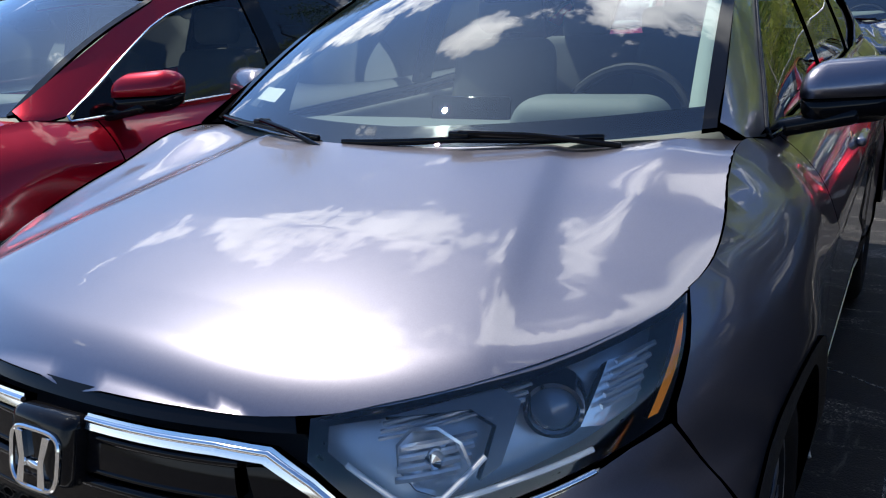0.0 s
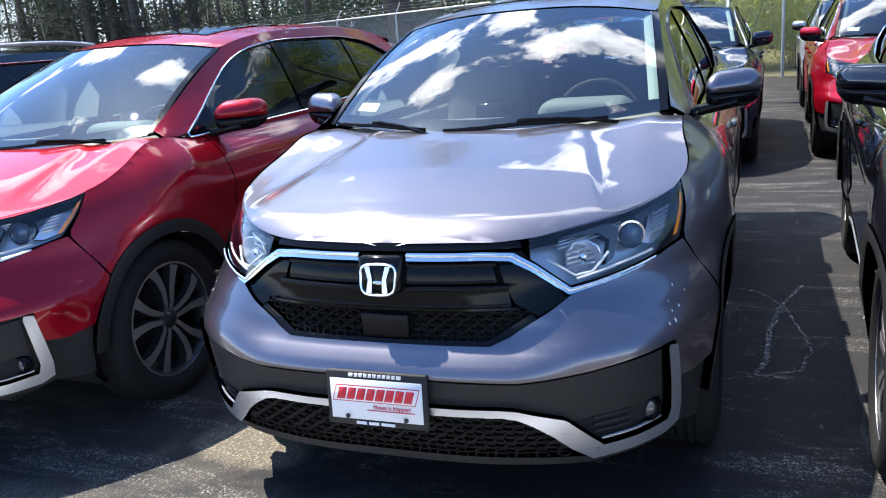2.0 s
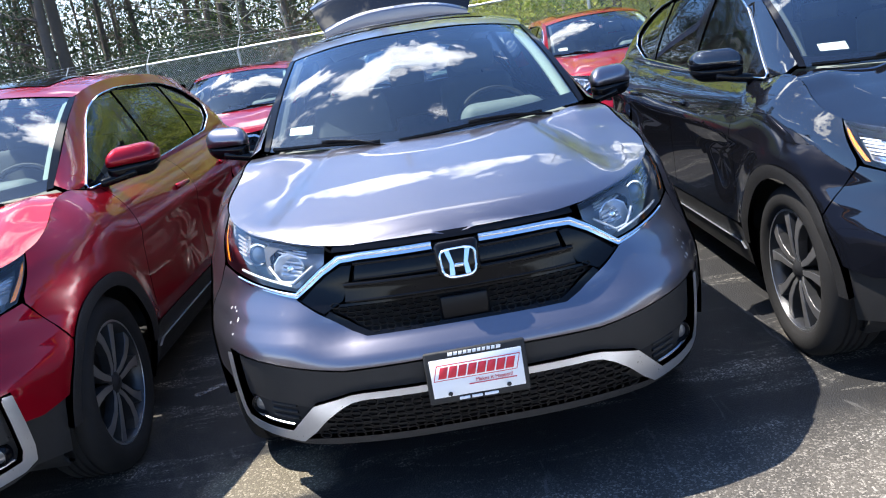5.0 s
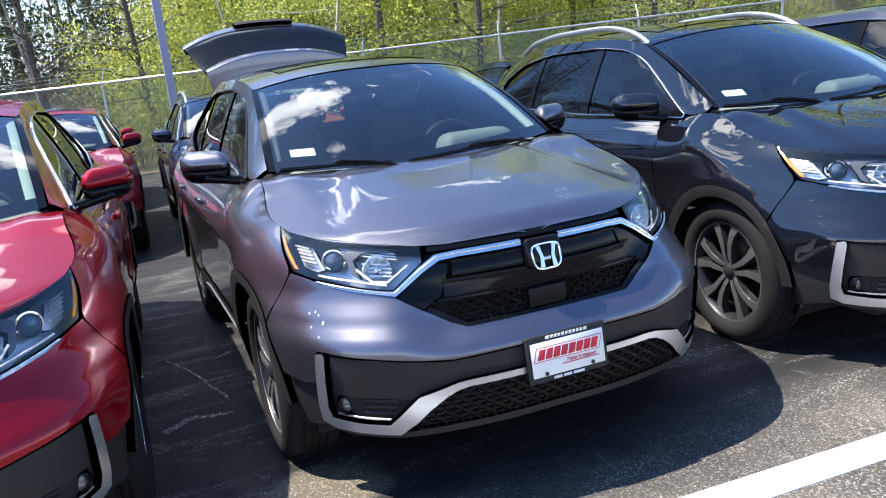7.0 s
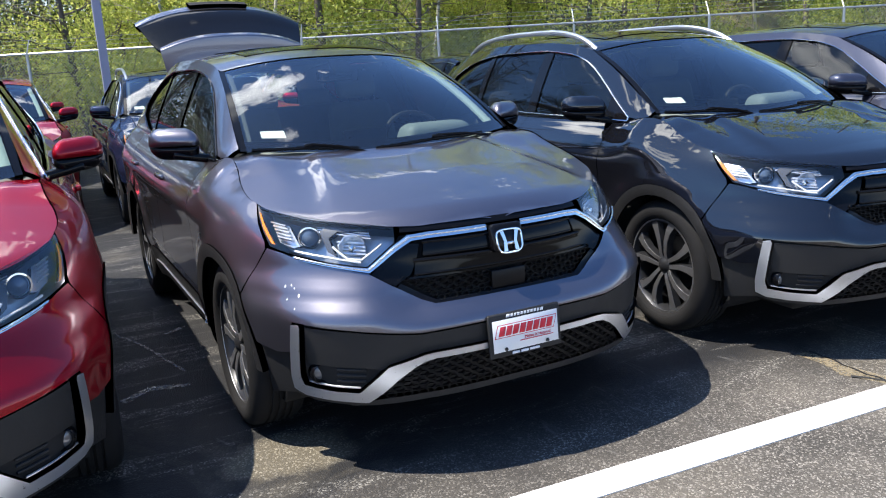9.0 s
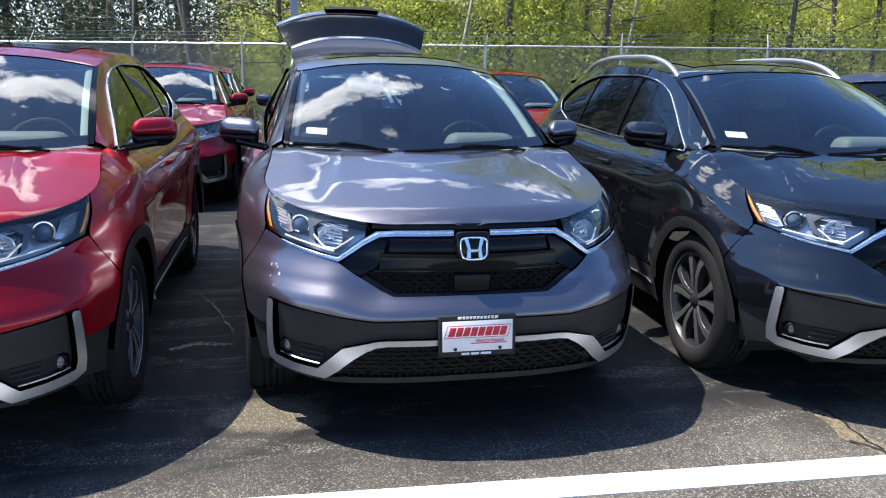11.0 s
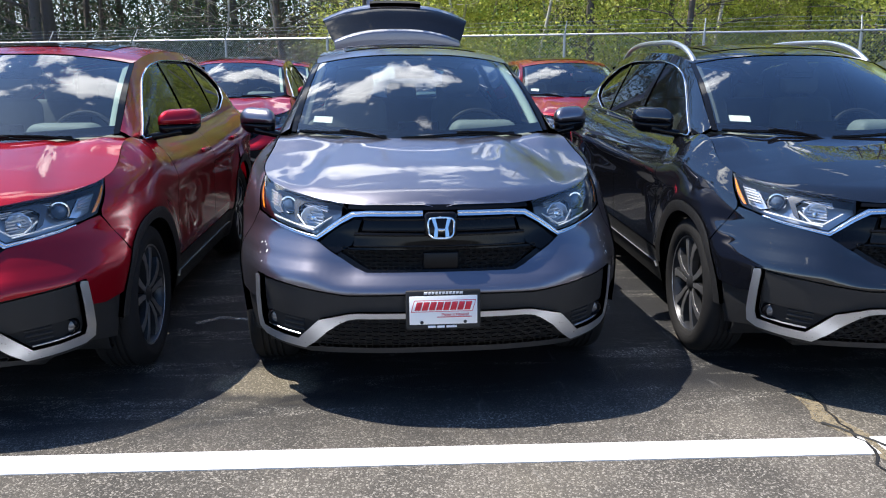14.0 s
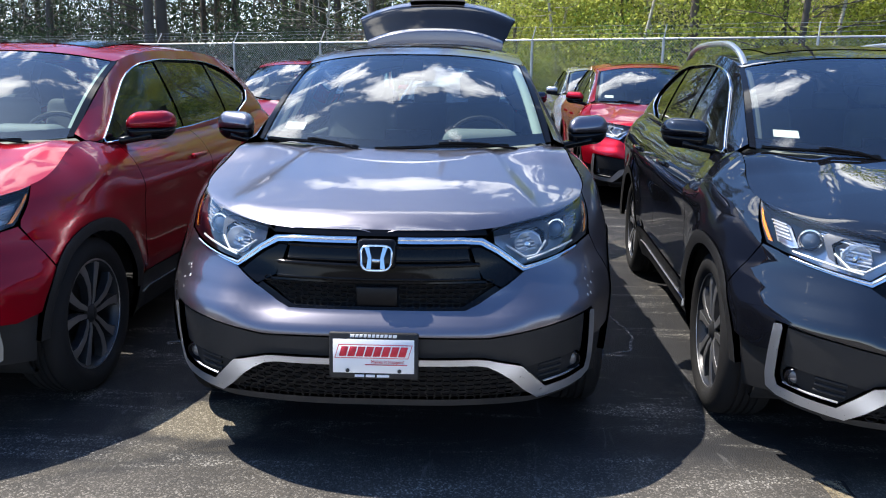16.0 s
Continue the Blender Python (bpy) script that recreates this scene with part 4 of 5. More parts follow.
def side_parts(car, s, paint_mat):
    sh = (lambda q: mirror(q)) if s < 0 else (lambda q: q)
    top = lambda a, b, k=24: [(a + (b - a) * i / k, float(ZS(a + (b - a) * i / k))) for i in range(k + 1)]
    # fender
    f_arch = arch(WF, 0.45, 136, 10, 20)
    fen = [(0.484, 0.745), (0.508, 0.678)] + f_arch + [(1.372, 0.40), (1.372, 0.7)] + top(1.372, 0.58) + [(0.45, 0.87), (0.44, 0.845)]
    shell("front_fender", sh(sheet(fen, FLANK, (0.035, 0.03), 0.015)), paint_mat, car, "painted front fender")
    # doors
    d1 = [(1.378, 0.40), (2.395, 0.40), (2.395, 0.8)] + top(2.395, 1.378)
    fd = shell("front_door", sh(sheet(d1, FLANK, (0.06, 0.03), 0.015)), paint_mat, car, "painted front door")
    r_arch = arch(WB, 0.45, 168, 95, 18)
    d2 = [(2.401, 0.40), (2.94, 0.40)] + [(3.0, 0.41)] + [p for p in r_arch if p[1] > 0.46 and p[0] < 3.3] + [(3.344, 0.9)] + top(3.5, 2.401)
    rd = shell("rear_door", sh(sheet(d2, FLANK, (0.06, 0.03), 0.015)), paint_mat, car, "painted rear door")
    q3 = [(3.35, 0.9)] + [p for p in arch(WB, 0.446, 108, 5) if p[0] > 3.355] + [(4.2, 0.45), (4.47, 0.5), (4.48, 0.95), (4.3, 1.19)] + top(4.25, 3.506)
    shell("rear_quarter", sh(sheet(q3, FLANK, (0.05, 0.03), 0.015)), paint_mat, car, "painted rear quarter panel")
    # cladding: arches and sill
    for cy, a0, a1 in ((WF, 178, 4), (WB, 176, 2)):
        band = [p for p in arch(cy, 0.453, a0, a1, 22)] + [p for p in arch(cy, 0.397, a1, a0, 22)]
        shell("arch_cladding", sh(sheet(band, FLANK, (0.04, 0.04), 0.03, 0.006)), PLASTIC, car, "black plastic wheel arch moulding")
    sill = [(1.235, 0.22), (3.1, 0.22), (3.07, 0.40), (3.02, 0.44), (1.275, 0.44)]
    sl = shell("sill_cladding", sh(sheet(sill, FLANK, (0.1, 0.03), 0.03, 0.005)), PLASTIC, car, "black plastic sill cladding")
    pts = FLANK(np.linspace(1.3, 2.98, 14), np.full(14, 0.345)) * (s, 1, 1)
    bar("sill_strip", [p + np.array((0.012 * s, 0, 0)) for p in pts], 0.006, SATIN, sl, "silver sill strip", flat=0.5)
    # cabin side round the windows
    dlo_top = [(1.27, 1.14), (1.45, 1.235), (1.62, 1.332), (1.88, 1.462), (2.1, 1.517), (2.5, 1.548), (3.0, 1.548), (3.4, 1.52), (3.66, 1.468), (3.82, 1.40)]
    dt = curve(*dlo_top)
    dlo_top = [(float(y), float(dt(y))) for y in np.linspace(1.27, 3.82, 26)]
    dlo_low = [(3.86, 1.335), (3.72, 1.26), (3.4, 1.18), (2.4, 1.135), (1.6, 1.125), (1.27, 1.12)]
    roofline = [(y, float(ZR(y))) for y in np.linspace(1.11, 4.25, 28)]
    upper = dlo_top + [(3.84, 1.37)] + [(4.32, 1.3)] + roofline[::-1] + [(1.11, float(ZS(1.11)) + 0.003), (1.2, float(ZS(1.2)) + 0.004)]
    shell("cabin_frame", sh(sheet(upper, CABIN, (0.06, 0.03), 0.02)), paint_mat, car, "painted pillars and roof rail")
    lower = [(1.2, float(ZS(1.2)) + 0.004)] + [(y, float(ZS(y)) + 0.001) for y in np.linspace(1.3, 4.3, 22)] + [(4.32, 1.298), (3.84, 1.37)] + dlo_low
    shell("belt_panel", sh(sheet(lower, CABIN, (0.06, 0.03), 0.02)), paint_mat, car, "painted belt line panel")
    # glass and the dark posts between
    zl = lambda y: float(np.interp(y, [1.27, 1.6, 2.4, 3.4, 3.72, 3.86], [1.12, 1.125, 1.135, 1.18, 1.26, 1.335]))
    zt = lambda y: float(np.interp(y, [p[0] for p in dlo_top], [p[1] for p in dlo_top]))
    def win(a, b):
        ys = np.linspace(a, b, 9)
        return [(y, zl(y) + 0.004) for y in ys] + [(y, zt(y) - 0.006) for y in ys[::-1]]
    for nm, a, b, mat_, off in (("front_side_window", 1.5, 2.33, SIDEGLASS, -0.012), ("rear_side_window", 2.43, 3.19, TINTED, -0.012), ("quarter_window", 3.25, 3.82, TINTED, -0.012)):
        w = shell(nm, sh(sheet(win(a, b), CABIN, (0.08, 0.05), 0.0, off)), mat_, car, "see-through window glass" if mat_ is SIDEGLASS else "dark tinted window glass")
        w.visible_shadow = False
    for a, b in ((2.325, 2.435), (3.185, 3.255)):
        shell("window_post", sh(sheet(win(a, b), CABIN, (0.06, 0.06), 0.02, -0.006)), PIANO, car, "gloss black window post")
    tri = [(1.29, 1.13), (1.505, zl(1.505)), (1.505, zt(1.505) - 0.006), (1.33, 1.165)]
    shell("mirror_panel", sh(sheet(tri, CABIN, (0.05, 0.05), 0.02, -0.004)), PIANO, car, "black mirror panel")
    loop = CABIN(*np.array([q for a, b in zip(dlo_top + dlo_low, (dlo_top + dlo_low)[1:] + dlo_top[:1]) for q in span(a, b, 4)]).T) * (s, 1, 1)
    bar("window_trim", [p + np.array((0.004 * s, 0, 0)) for p in loop], 0.0058, CHROME, car, "thin chrome window surround", closed=True, flat=0.8)
    # door handles
    for d, y in ((fd, 2.2), (rd, 3.2)):
        p = FLANK(y, 0.975) * (s, 1, 1)
        part("door_handle", block((0.03, 0.2, 0.028), (p[0] + 0.012 * s, p[1], p[2]), 0.01, 3), paint_mat, d, "painted door handle")
    # mirror: black foot, painted cap, glass behind
    mir = part("door_mirror", block((0.2, 0.075, 0.04), (s * 0.85, 1.455, 1.128), 0.016, 3, pose(0, 0, 0, 0, -10 * s, 16 * s)), PIANO, car, "door mirror with a painted cap on a black foot")

    def pod(w, h, d, cx, cz, lo):
        b = block((w, d, h), (0, 0, 0), min(h, d) * 0.42, 5)
        for v in b.verts:
            u = v.co.x * s / w + 0.5
            v.co.z = v.co.z * (0.62 + 0.38 * math.sin(math.pi * (0.22 + 0.62 * u))) + 0.012 * (u - 0.5)
            v.co.y += 0.1 * u
            if v.co.z > 0:
                v.co.y += 0.25 * v.co.z
            v.co.z = max(v.co.z, lo) if lo is not None else min(v.co.z, -0.012)
        bmesh.ops.transform(b, matrix=pose(s * cx, 1.455, cz), verts=b.verts)
        return b
    part("mirror_cap", pod(0.215, 0.155, 0.13, 0.932, 1.195, -0.008), paint_mat, mir, "painted mirror cap")
    part("mirror_shell", pod(0.21, 0.165, 0.126, 0.932, 1.197, None), PIANO, mir, "black mirror underside")
    part("mirror_glass", block((0.15, 0.006, 0.085), (s * 0.932, 1.575, 1.185), 0.002, 1, pose(0, 0, 0, 0, 0, 24 * s)), CHROME, mir, "mirror glass")
    # tail lamp
    tl = [(4.2, 0.98), (4.45, 0.98), (4.46, 1.12), (4.3, 1.19), (4.24, 1.15), (4.12, 1.05)]
    shell("tail_lamp", sh(sheet(tl, FLANK, (0.04, 0.04), 0.03, 0.006)), REDLENS, car, "red tail lamp")
    # wheel well
    for cy in (WF, WB):
        V, F = lathe([(0.43, 0.55), (0.43, 0.79), (0.41, 0.79)], 24, "x", (0, cy, 0.36))
        V += [Vector((0.55, cy + 0.43 * math.cos(2 * math.pi * k / 24), 0.36 + 0.43 * math.sin(2 * math.pi * k / 24))) for k in range(24)]
        F.append(tuple(range(72, 96)))
        me = raw_mesh("wheel_well", [Vector((v.x * s, v.y, max(v.z, 0.2))) for v in V], F)
        part("wheel_well", me, DARK, car)


def cabin_parts(car, paint_mat):
    xs = np.linspace(-1, 1, 15)
    hood = []
    for x in np.linspace(-0.775, 0.775, 41):
        y_ = float(FY(abs(x), 0.935 + 0.06 * (abs(x) / 0.79) ** 3)) + 0.004
        k = min(1.0, max(0.0, (abs(x) - 0.25) / 0.2))
        near = float(FY(abs(x), float(HOOD(x, y_)[2]) - 0.006)) + 0.003
        hood.append((x, y_ + (near - y_) * (0.35 + 0.65 * k)))
    side = [(float(W(y, ZS(y))) - 0.0015, y) for y in np.linspace(0.575, 1.11, 14)]
    rear = [(x, 0.93 + 0.19 * (x / 0.74) ** 2) for x in np.linspace(0.73, -0.73, 21)]
    poly = hood + side + rear + [(-a, b) for a, b in side[::-1]]
    shell("hood", sheet(poly, HOOD, (0.02, 0.016), 0.02), paint_mat, car, "painted hood with two raised creases")
    cowl = [(x, 0.91 + 0.14 * (x / 0.74) ** 2) for x in xs * 0.76] + [(x, 1.02 + 0.17 * (x / 0.74) ** 2) for x in xs[::-1] * 0.76]
    shell("cowl", sheet(cowl, HOOD, (0.06, 0.04), 0.03, -0.03), PLASTIC, car, "black cowl under the wipers")
    edge = [(-1, 0.0), *[(a, 0.0) for a in xs[1:-1]], (1, 0.0), (1, 1.0), *[(a, 1.0) for a in xs[::-1][1:-1]], (-1, 1.0)]
    ws = shell("windscreen", sheet([(a * 0.975, 0.0 + b * 0.985) for a, b in edge], SCREEN, (0.08, 0.05), 0.0, -0.002), WINDSCREEN, car, "windscreen reflecting sky and clouds")
    ws.visible_shadow = False
    band = [(a * 0.975, 0.006) for a in xs] + [(a * 0.975, 0.10 - 0.02 * (1 - abs(a))) for a in xs[::-1]]
    shell("screen_band", sheet(band, SCREEN, (0.08, 0.05), 0.0, -0.005), PIANO, car, "black band along the foot of the windscreen")
    for s in (1, -1):
        q = sheet([(0.968, 0.0), (1.015, 0.0), (1.015, 1.0), (0.975, 1.0)], SCREEN, (0.05, 0.04), 0.012, 0.002)
        shell("screen_moulding", q if s > 0 else mirror(q), PIANO, car, "black windscreen moulding")
    roof = [(x, 1.722 + 0.13 * (x / 0.595) ** 2) for x in np.linspace(-0.59, 0.59, 17)] + [(float(XR(y)), y) for y in np.linspace(1.9, 4.0, 20)]
    roof += [(x, 4.1 - 0.1 * (x / 0.54) ** 2) for x in np.linspace(0.5, -0.5, 11)] + [(-float(XR(y)), y) for y in np.linspace(4.0, 1.9, 20)]
    shell("roof", sheet(roof, ROOF, (0.06, 0.06), 0.02), paint_mat, car, "painted roof")
    sun_ = [(-0.42, 2.0), (0.42, 2.0), (0.42, 2.75), (-0.42, 2.75)]
    shell("sunroof", sheet(sun_, ROOF, (0.08, 0.08), 0.01, 0.004), PIANO, car, "dark glass sunroof")
    head = [(x, 1.76 + 0.13 * (x / 0.595) ** 2) for x in np.linspace(-0.56, 0.56, 9)] + [(0.53, 3.95), (-0.53, 3.95)]
    shell("headliner", sheet(head, ROOF, (0.12, 0.12), 0.0, -0.05), TRIM, car, "pale headliner")
    # floor, firewall, bay filler
    part("underbody", block((1.2, 4.1, 0.1), (0, 2.25, 0.27), 0.02), DARK, car)
    part("floor_pan", block((1.62, 1.8, 0.12), (0, 2.3, 0.33), 0.02), DARK, car)
    part("engine_block", block((1.02, 0.75, 0.5), (0, 0.62, 0.55), 0.05), DARK, car)
    part("firewall", block((1.4, 0.05, 0.7), (0, 1.06, 0.72), 0.02), DARK, car)
    part("boot_wall", block((1.35, 0.05, 0.5), (0, 4.3, 0.6), 0.02), DARK, car)
    # interior
    dash = block((1.38, 0.42, 0.3), (0, 1.22, 0.99), 0.07, 4)
    for v in dash.verts:
        v.co.z += 0.02 * math.cos(v.co.x * 3)
    inter = part("dashboard", dash, DASH, car, "grey dashboard")
    part("gauge_hood", block((0.42, 0.2, 0.12), (0.37, 1.3, 1.145), 0.05, 4, top=0.85), DASH, inter, "rounded instrument hood")
    part("centre_screen", block((0.24, 0.03, 0.13), (0, 1.36, 1.13), 0.01, 2, pose(0, 0, 0, -12)), PIANO, inter)
    rim_ = [Vector((0.37, 1.53, 1.08)) + pose(0, 0, 0, 62) .to_3x3() @ Vector((0.185 * math.cos(w), 0.185 * math.sin(w), 0)) for w in [2 * math.pi * k / 32 for k in range(32)]]
    st = bar("steering_wheel", rim_, 0.015, PLASTIC, car, "black steering wheel", closed=True, up=(0, 0.9, 0.45))
    part("steering_boss", block((0.16, 0.06, 0.1), (0.37, 1.515, 1.07), 0.02, 2, pose(0, 0, 0, -28)), PLASTIC, st)
    part("steering_spoke", block((0.34, 0.025, 0.03), (0.37, 1.525, 1.085), 0.008, 2), PLASTIC, st)
    for x in (-0.37, 0.37):
        seat = part("front_seat", block((0.5, 0.52, 0.2), (x, 2.0, 0.68), 0.07, 3), SEAT, car, "grey cloth front seat")
        part("backrest", block((0.5, 0.15, 0.62), (x, 2.3, 1.0), 0.06, 3, pose(0, 0, 0, -14), 0.82), SEAT, seat)
        part("headrest", block((0.26, 0.1, 0.17), (x, 2.41, 1.405), 0.045, 3, pose(0, 0, 0, -10)), SEAT, seat)
    rear_s = part("rear_seat", block((1.25, 0.5, 0.2), (0, 2.95, 0.66), 0.06, 3), SEAT, car, "grey cloth rear bench")
    part("backrest", block((1.25, 0.15, 0.58), (0, 3.25, 0.98), 0.06, 3, pose(0, 0, 0, -16)), SEAT, rear_s)
    for x in (-0.4, 0.0, 0.4):
        part("headrest", block((0.24, 0.09, 0.14), (x, 3.34, 1.31), 0.04, 3), SEAT, rear_s)
    for s in (1, -1):
        pts = [p * (s, 1, 1) + np.array((0, 0.05, -0.02)) for p in SCREEN(np.full(8, 0.94), np.linspace(0.08, 0.97, 8))]
        # same trim both sides: sunlit one pale, the other given dark cloth as shade
        bar("pillar_trim", pts, 0.026, TRIM if s > 0 else SEAT, car, "pale inner pillar trim" if s > 0 else "inner pillar trim coloured dark for shade", flat=0.6)
        part("door_lining", block((0.05, 2.0, 0.45), (s * 0.71, 2.35, 0.87), 0.02), SEAT, car)
    m = SCREEN(0.0, 0.86)
    mr = part("rear_view_mirror", block((0.24, 0.035, 0.07), (0, float(m[1]) + 0.10, float(m[2]) - 0.055), 0.018, 3), PIANO, car, "inside mirror")
    part("sensor_box", block((0.11, 0.12, 0.05), (0, float(m[1]) + 0.05, float(m[2]) - 0.02), 0.015, 2, pose(0, 0, 0, 30)), PIANO, mr)
    # wipers: thin blades lying low along the cowl, each with its arm
    for ends, joint, foot in (((-0.66, -0.2), -0.42, -0.16), ((-0.12, 0.5), 0.2, 0.54)):
        xs_ = np.linspace(ends[0], ends[1], 9)
        lay = lambda x, up, out: np.array((x, 0.925 + 0.19 * (x / 0.7) ** 2 - out, 1.122 + 0.03 * (x / 0.7) ** 2 + up))
        rise_ = [0.022 * (1 - abs(x - joint) / 0.5) for x in xs_]
        wp = bar("wiper", [lay(x, 0.004 + r, -0.008) for x, r in zip(xs_, rise_)], 0.0055, PIANO, car, "black wiper blade lying along the cowl", flat=1.5)
        part("wiper_joint", block((0.05, 0.02, 0.016), lay(joint, 0.038, 0.0), 0.005), PIANO, wp)
        bar("wiper_arm", [lay(joint, 0.042, 0.004), lay((joint + foot) / 2, 0.03, 0.012), lay(foot, -0.004, 0.02)], 0.0065, PIANO, wp, taper=None)
    # paper notice behind the glass
    q = sheet([(-0.86, 0.135), (-0.71, 0.135), (-0.71, 0.2), (-0.86, 0.2)], SCREEN, (0.05, 0.05), 0.0, -0.008)
    shell("paper_notice", q, PAPER, car, "white paper slip behind the windscreen")


def tailgate(car, paint_mat, lift):
    """The rear door: spoiler, dark glass and panel, closed or swung up about its hinge."""
    gate = new("tailgate")
    gate.parent = car
    gate.location = (0, 3.95, 1.565)
    gate.rotation_euler = (radians(lift), 0, 0)

    gy = curve((-0.3, -0.06), (0.0, 0.24), (0.03, 0.262), (0.06, 0.25), (0.2, 0.3), (0.45, 0.43), (0.6, 0.46), (1.0, 0.43))
    gz = curve((-0.3, 0.0), (0.0, -0.02), (0.03, -0.035), (0.06, -0.055), (0.2, -0.17), (0.45, -0.42), (0.6, -0.56), (1.0, -0.96))

    def GATE(a, b):
        """The rear door's skin: a across, b from the roof's end over the spoiler's edge and down the glass."""
        a, b = np.broadcast_arrays(np.asarray(a, float), np.asarray(b, float))
        half = np.interp(b, [-0.3, 0.0, 0.1, 0.45, 0.7, 1.0], [0.5, 0.55, 0.57, 0.66, 0.65, 0.58])
        drop = np.abs(a) ** 2.6
        return np.stack([a * half, gy(b) - (0.1 + 0.05 * np.clip(b, 0, 1)) * drop, gz(b) - 0.05 * drop * np.clip(1 - b * 2, 0, 1)], axis=-1)
    sp = [(-1, -0.28), (1, -0.28), (1, 0.0), (0.97, 0.05), (-0.97, 0.05), (-1, 0.0)]

    def put(nm, poly, mat_, off, th, label):
        v, f, n = sheet(poly, GATE, (0.1, 0.06), th, off)
        return part(nm, raw_mesh(nm, v, f, n), mat_, gate, label)
    global SURF_OUT
    keep, SURF_OUT = SURF_OUT, (lambda p, n: float(np.sum(n[:, 1])))
    put("gate_panel", [(-1, 0.46), (1, 0.46), (1, 0.7), (0.93, 0.9), (0.8, 1.0), (-0.8, 1.0), (-0.93, 0.9), (-1, 0.7)], paint_mat, 0.0, 0.05, "painted tailgate panel")
    put("rear_glass", [(-0.99, 0.07), (0.99, 0.07), (0.99, 0.44), (0.95, 0.455), (-0.95, 0.455), (-0.99, 0.44)], PIANO, 0.0, 0.03, "dark rear window glass")
    put("spoiler", sp, paint_mat, 0.012, 0.03, "painted roof spoiler")
    put("plate_recess", [(-0.35, 0.5), (0.35, 0.5), (0.35, 0.62), (-0.35, 0.62)], DARK, 0.03, 0.04, "dark handle strip")
    SURF_OUT = (lambda p, n: -float(np.sum(n[:, 1])))
    put("gate_lining", [(-0.95, 0.07), (0.95, 0.07), (0.95, 0.95), (-0.95, 0.95)], DASH, 0.045, 0.0, "grey inner lining")
    SURF_OUT = keep
    return gate


def build_suv(paint_mat, lift=0.0):
    car = new("suv")
    bumper_parts(car, paint_mat)
    grille_parts(car)
    plate_thing(car)
    cabin_parts(car, paint_mat)
    for s in (1, -1):
        build_lamp(car, s)
        side_parts(car, s, paint_mat)
        for y in (WF, WB):
            build_wheel(car, s * 0.79, y, s)
    rb = [(4.2, 0.25), (4.49, 0.3), (4.5, 0.72), (4.44, 0.72), (4.2, 0.46)]
    shell("rear_bumper", both(sheet(rb, FLANK, (0.05, 0.04), 0.03, 0.004)), PLASTIC, car, "black rear bumper")
    part("rear_beam", block((1.5, 0.12, 0.42), (0, 4.4, 0.5), 0.05, 3), PLASTIC, car)
    tailgate(car, paint_mat, lift)
    return car

# ---- the place: ground ----
# the fence runs slantwise behind the rows: its ends and its height
FA, FB, FH = Vector((-31.0, 33.7, 0)), Vector((24.0, 6.87, 0)), 2.33


def fence_y(x):
    return FA.y + (x - FA.x) * (FB.y - FA.y) / (FB.x - FA.x)


def sheet_mesh(name, pts, mat):
    me = raw_mesh(name, pts, [tuple(range(len(pts)))], None, False)
    me.materials.append(mat)
    return new(name, me)


tagged(sheet_mesh("ground", [(-400, -400, -0.03), (400, -400, -0.03), (400, 400, -0.03), (-400, 400, -0.03)], EARTH), "brown leaf litter and thin grass", "ground", kind="structure")


def lot():
    bm = bmesh.new()
    bmesh.ops.create_grid(bm, x_segments=60, y_segments=60, size=1)
    for v in bm.verts:
        x = v.co.x * 30
        y = -39 + (fence_y(x) + 39.4) * (v.co.y + 1) / 2
        v.co = Vector((x, y, 0.0))
    me = bpy.data.meshes.new("pavement")
    bm.to_mesh(me)
    bm.free()
    me.materials.append(ASPHALT)
    return tagged(new("pavement", me), "patched dark asphalt of a car park", "pavement", kind="structure")


lot()


def stall_line(a, b, width):
    a, b = Vector(a), Vector(b)
    side = (b - a).normalized().cross(Vector((0, 0, 1))) * width / 2
    bm = bmesh.new()
    vs = [bm.verts.new(p) for p in (a - side, b - side, b + side, a + side)]
    top = bm.faces.new(vs)
    ext = bmesh.ops.extrude_face_region(bm, geom=[top])
    for e in ext["geom"]:
        if isinstance(e, bmesh.types.BMVert):
            e.co.z += 0.004
    bmesh.ops.recalc_face_normals(bm, faces=bm.faces)
    me = bpy.data.meshes.new("painted_line")
    bm.to_mesh(me)
    bm.free()
    me.materials.append(MARKING)
    return tagged(new("painted_line", me), "white painted line along the car bays", "road marking", kind="structure")


stall_line((-9.0, -0.015, 0.0), (1.7, -0.529, 0.0), 0.15)
stall_line((1.735, -0.53, 0.0), (9.0, -0.83, 0.0), 0.15)


def ribbon(name, pts, width, mat, label, category, seed, wob=0.012, z=0.003):
    """A thin uneven strip on the ground."""
    rng = np.random.default_rng(seed)
    fine = []
    for a, b in zip(pts, pts[1:]):
        k = max(2, int(math.dist(a, b) / 0.06))
        fine += [(a[0] + (b[0] - a[0]) * i / k + rng.normal(0, wob), a[1] + (b[1] - a[1]) * i / k + rng.normal(0, wob)) for i in range(k)]
    fine.append(pts[-1])
    V, F = [], []
    for i, p in enumerate(fine):
        q, r = fine[max(0, i - 1)], fine[min(len(fine) - 1, i + 1)]
        d = Vector((r[0] - q[0], r[1] - q[1], 0)).normalized()
        s = Vector((-d.y, d.x, 0)) * width * rng.uniform(0.35, 0.65)
        V += [Vector((p[0], p[1], z)) - s, Vector((p[0], p[1], z)) + s]
        if i:
            F.append((2 * i - 2, 2 * i - 1, 2 * i + 1, 2 * i))
    me = raw_mesh(name, V, F, None, False)
    me.materials.append(mat)
    return tagged(new(name, me), label, category, kind="structure")


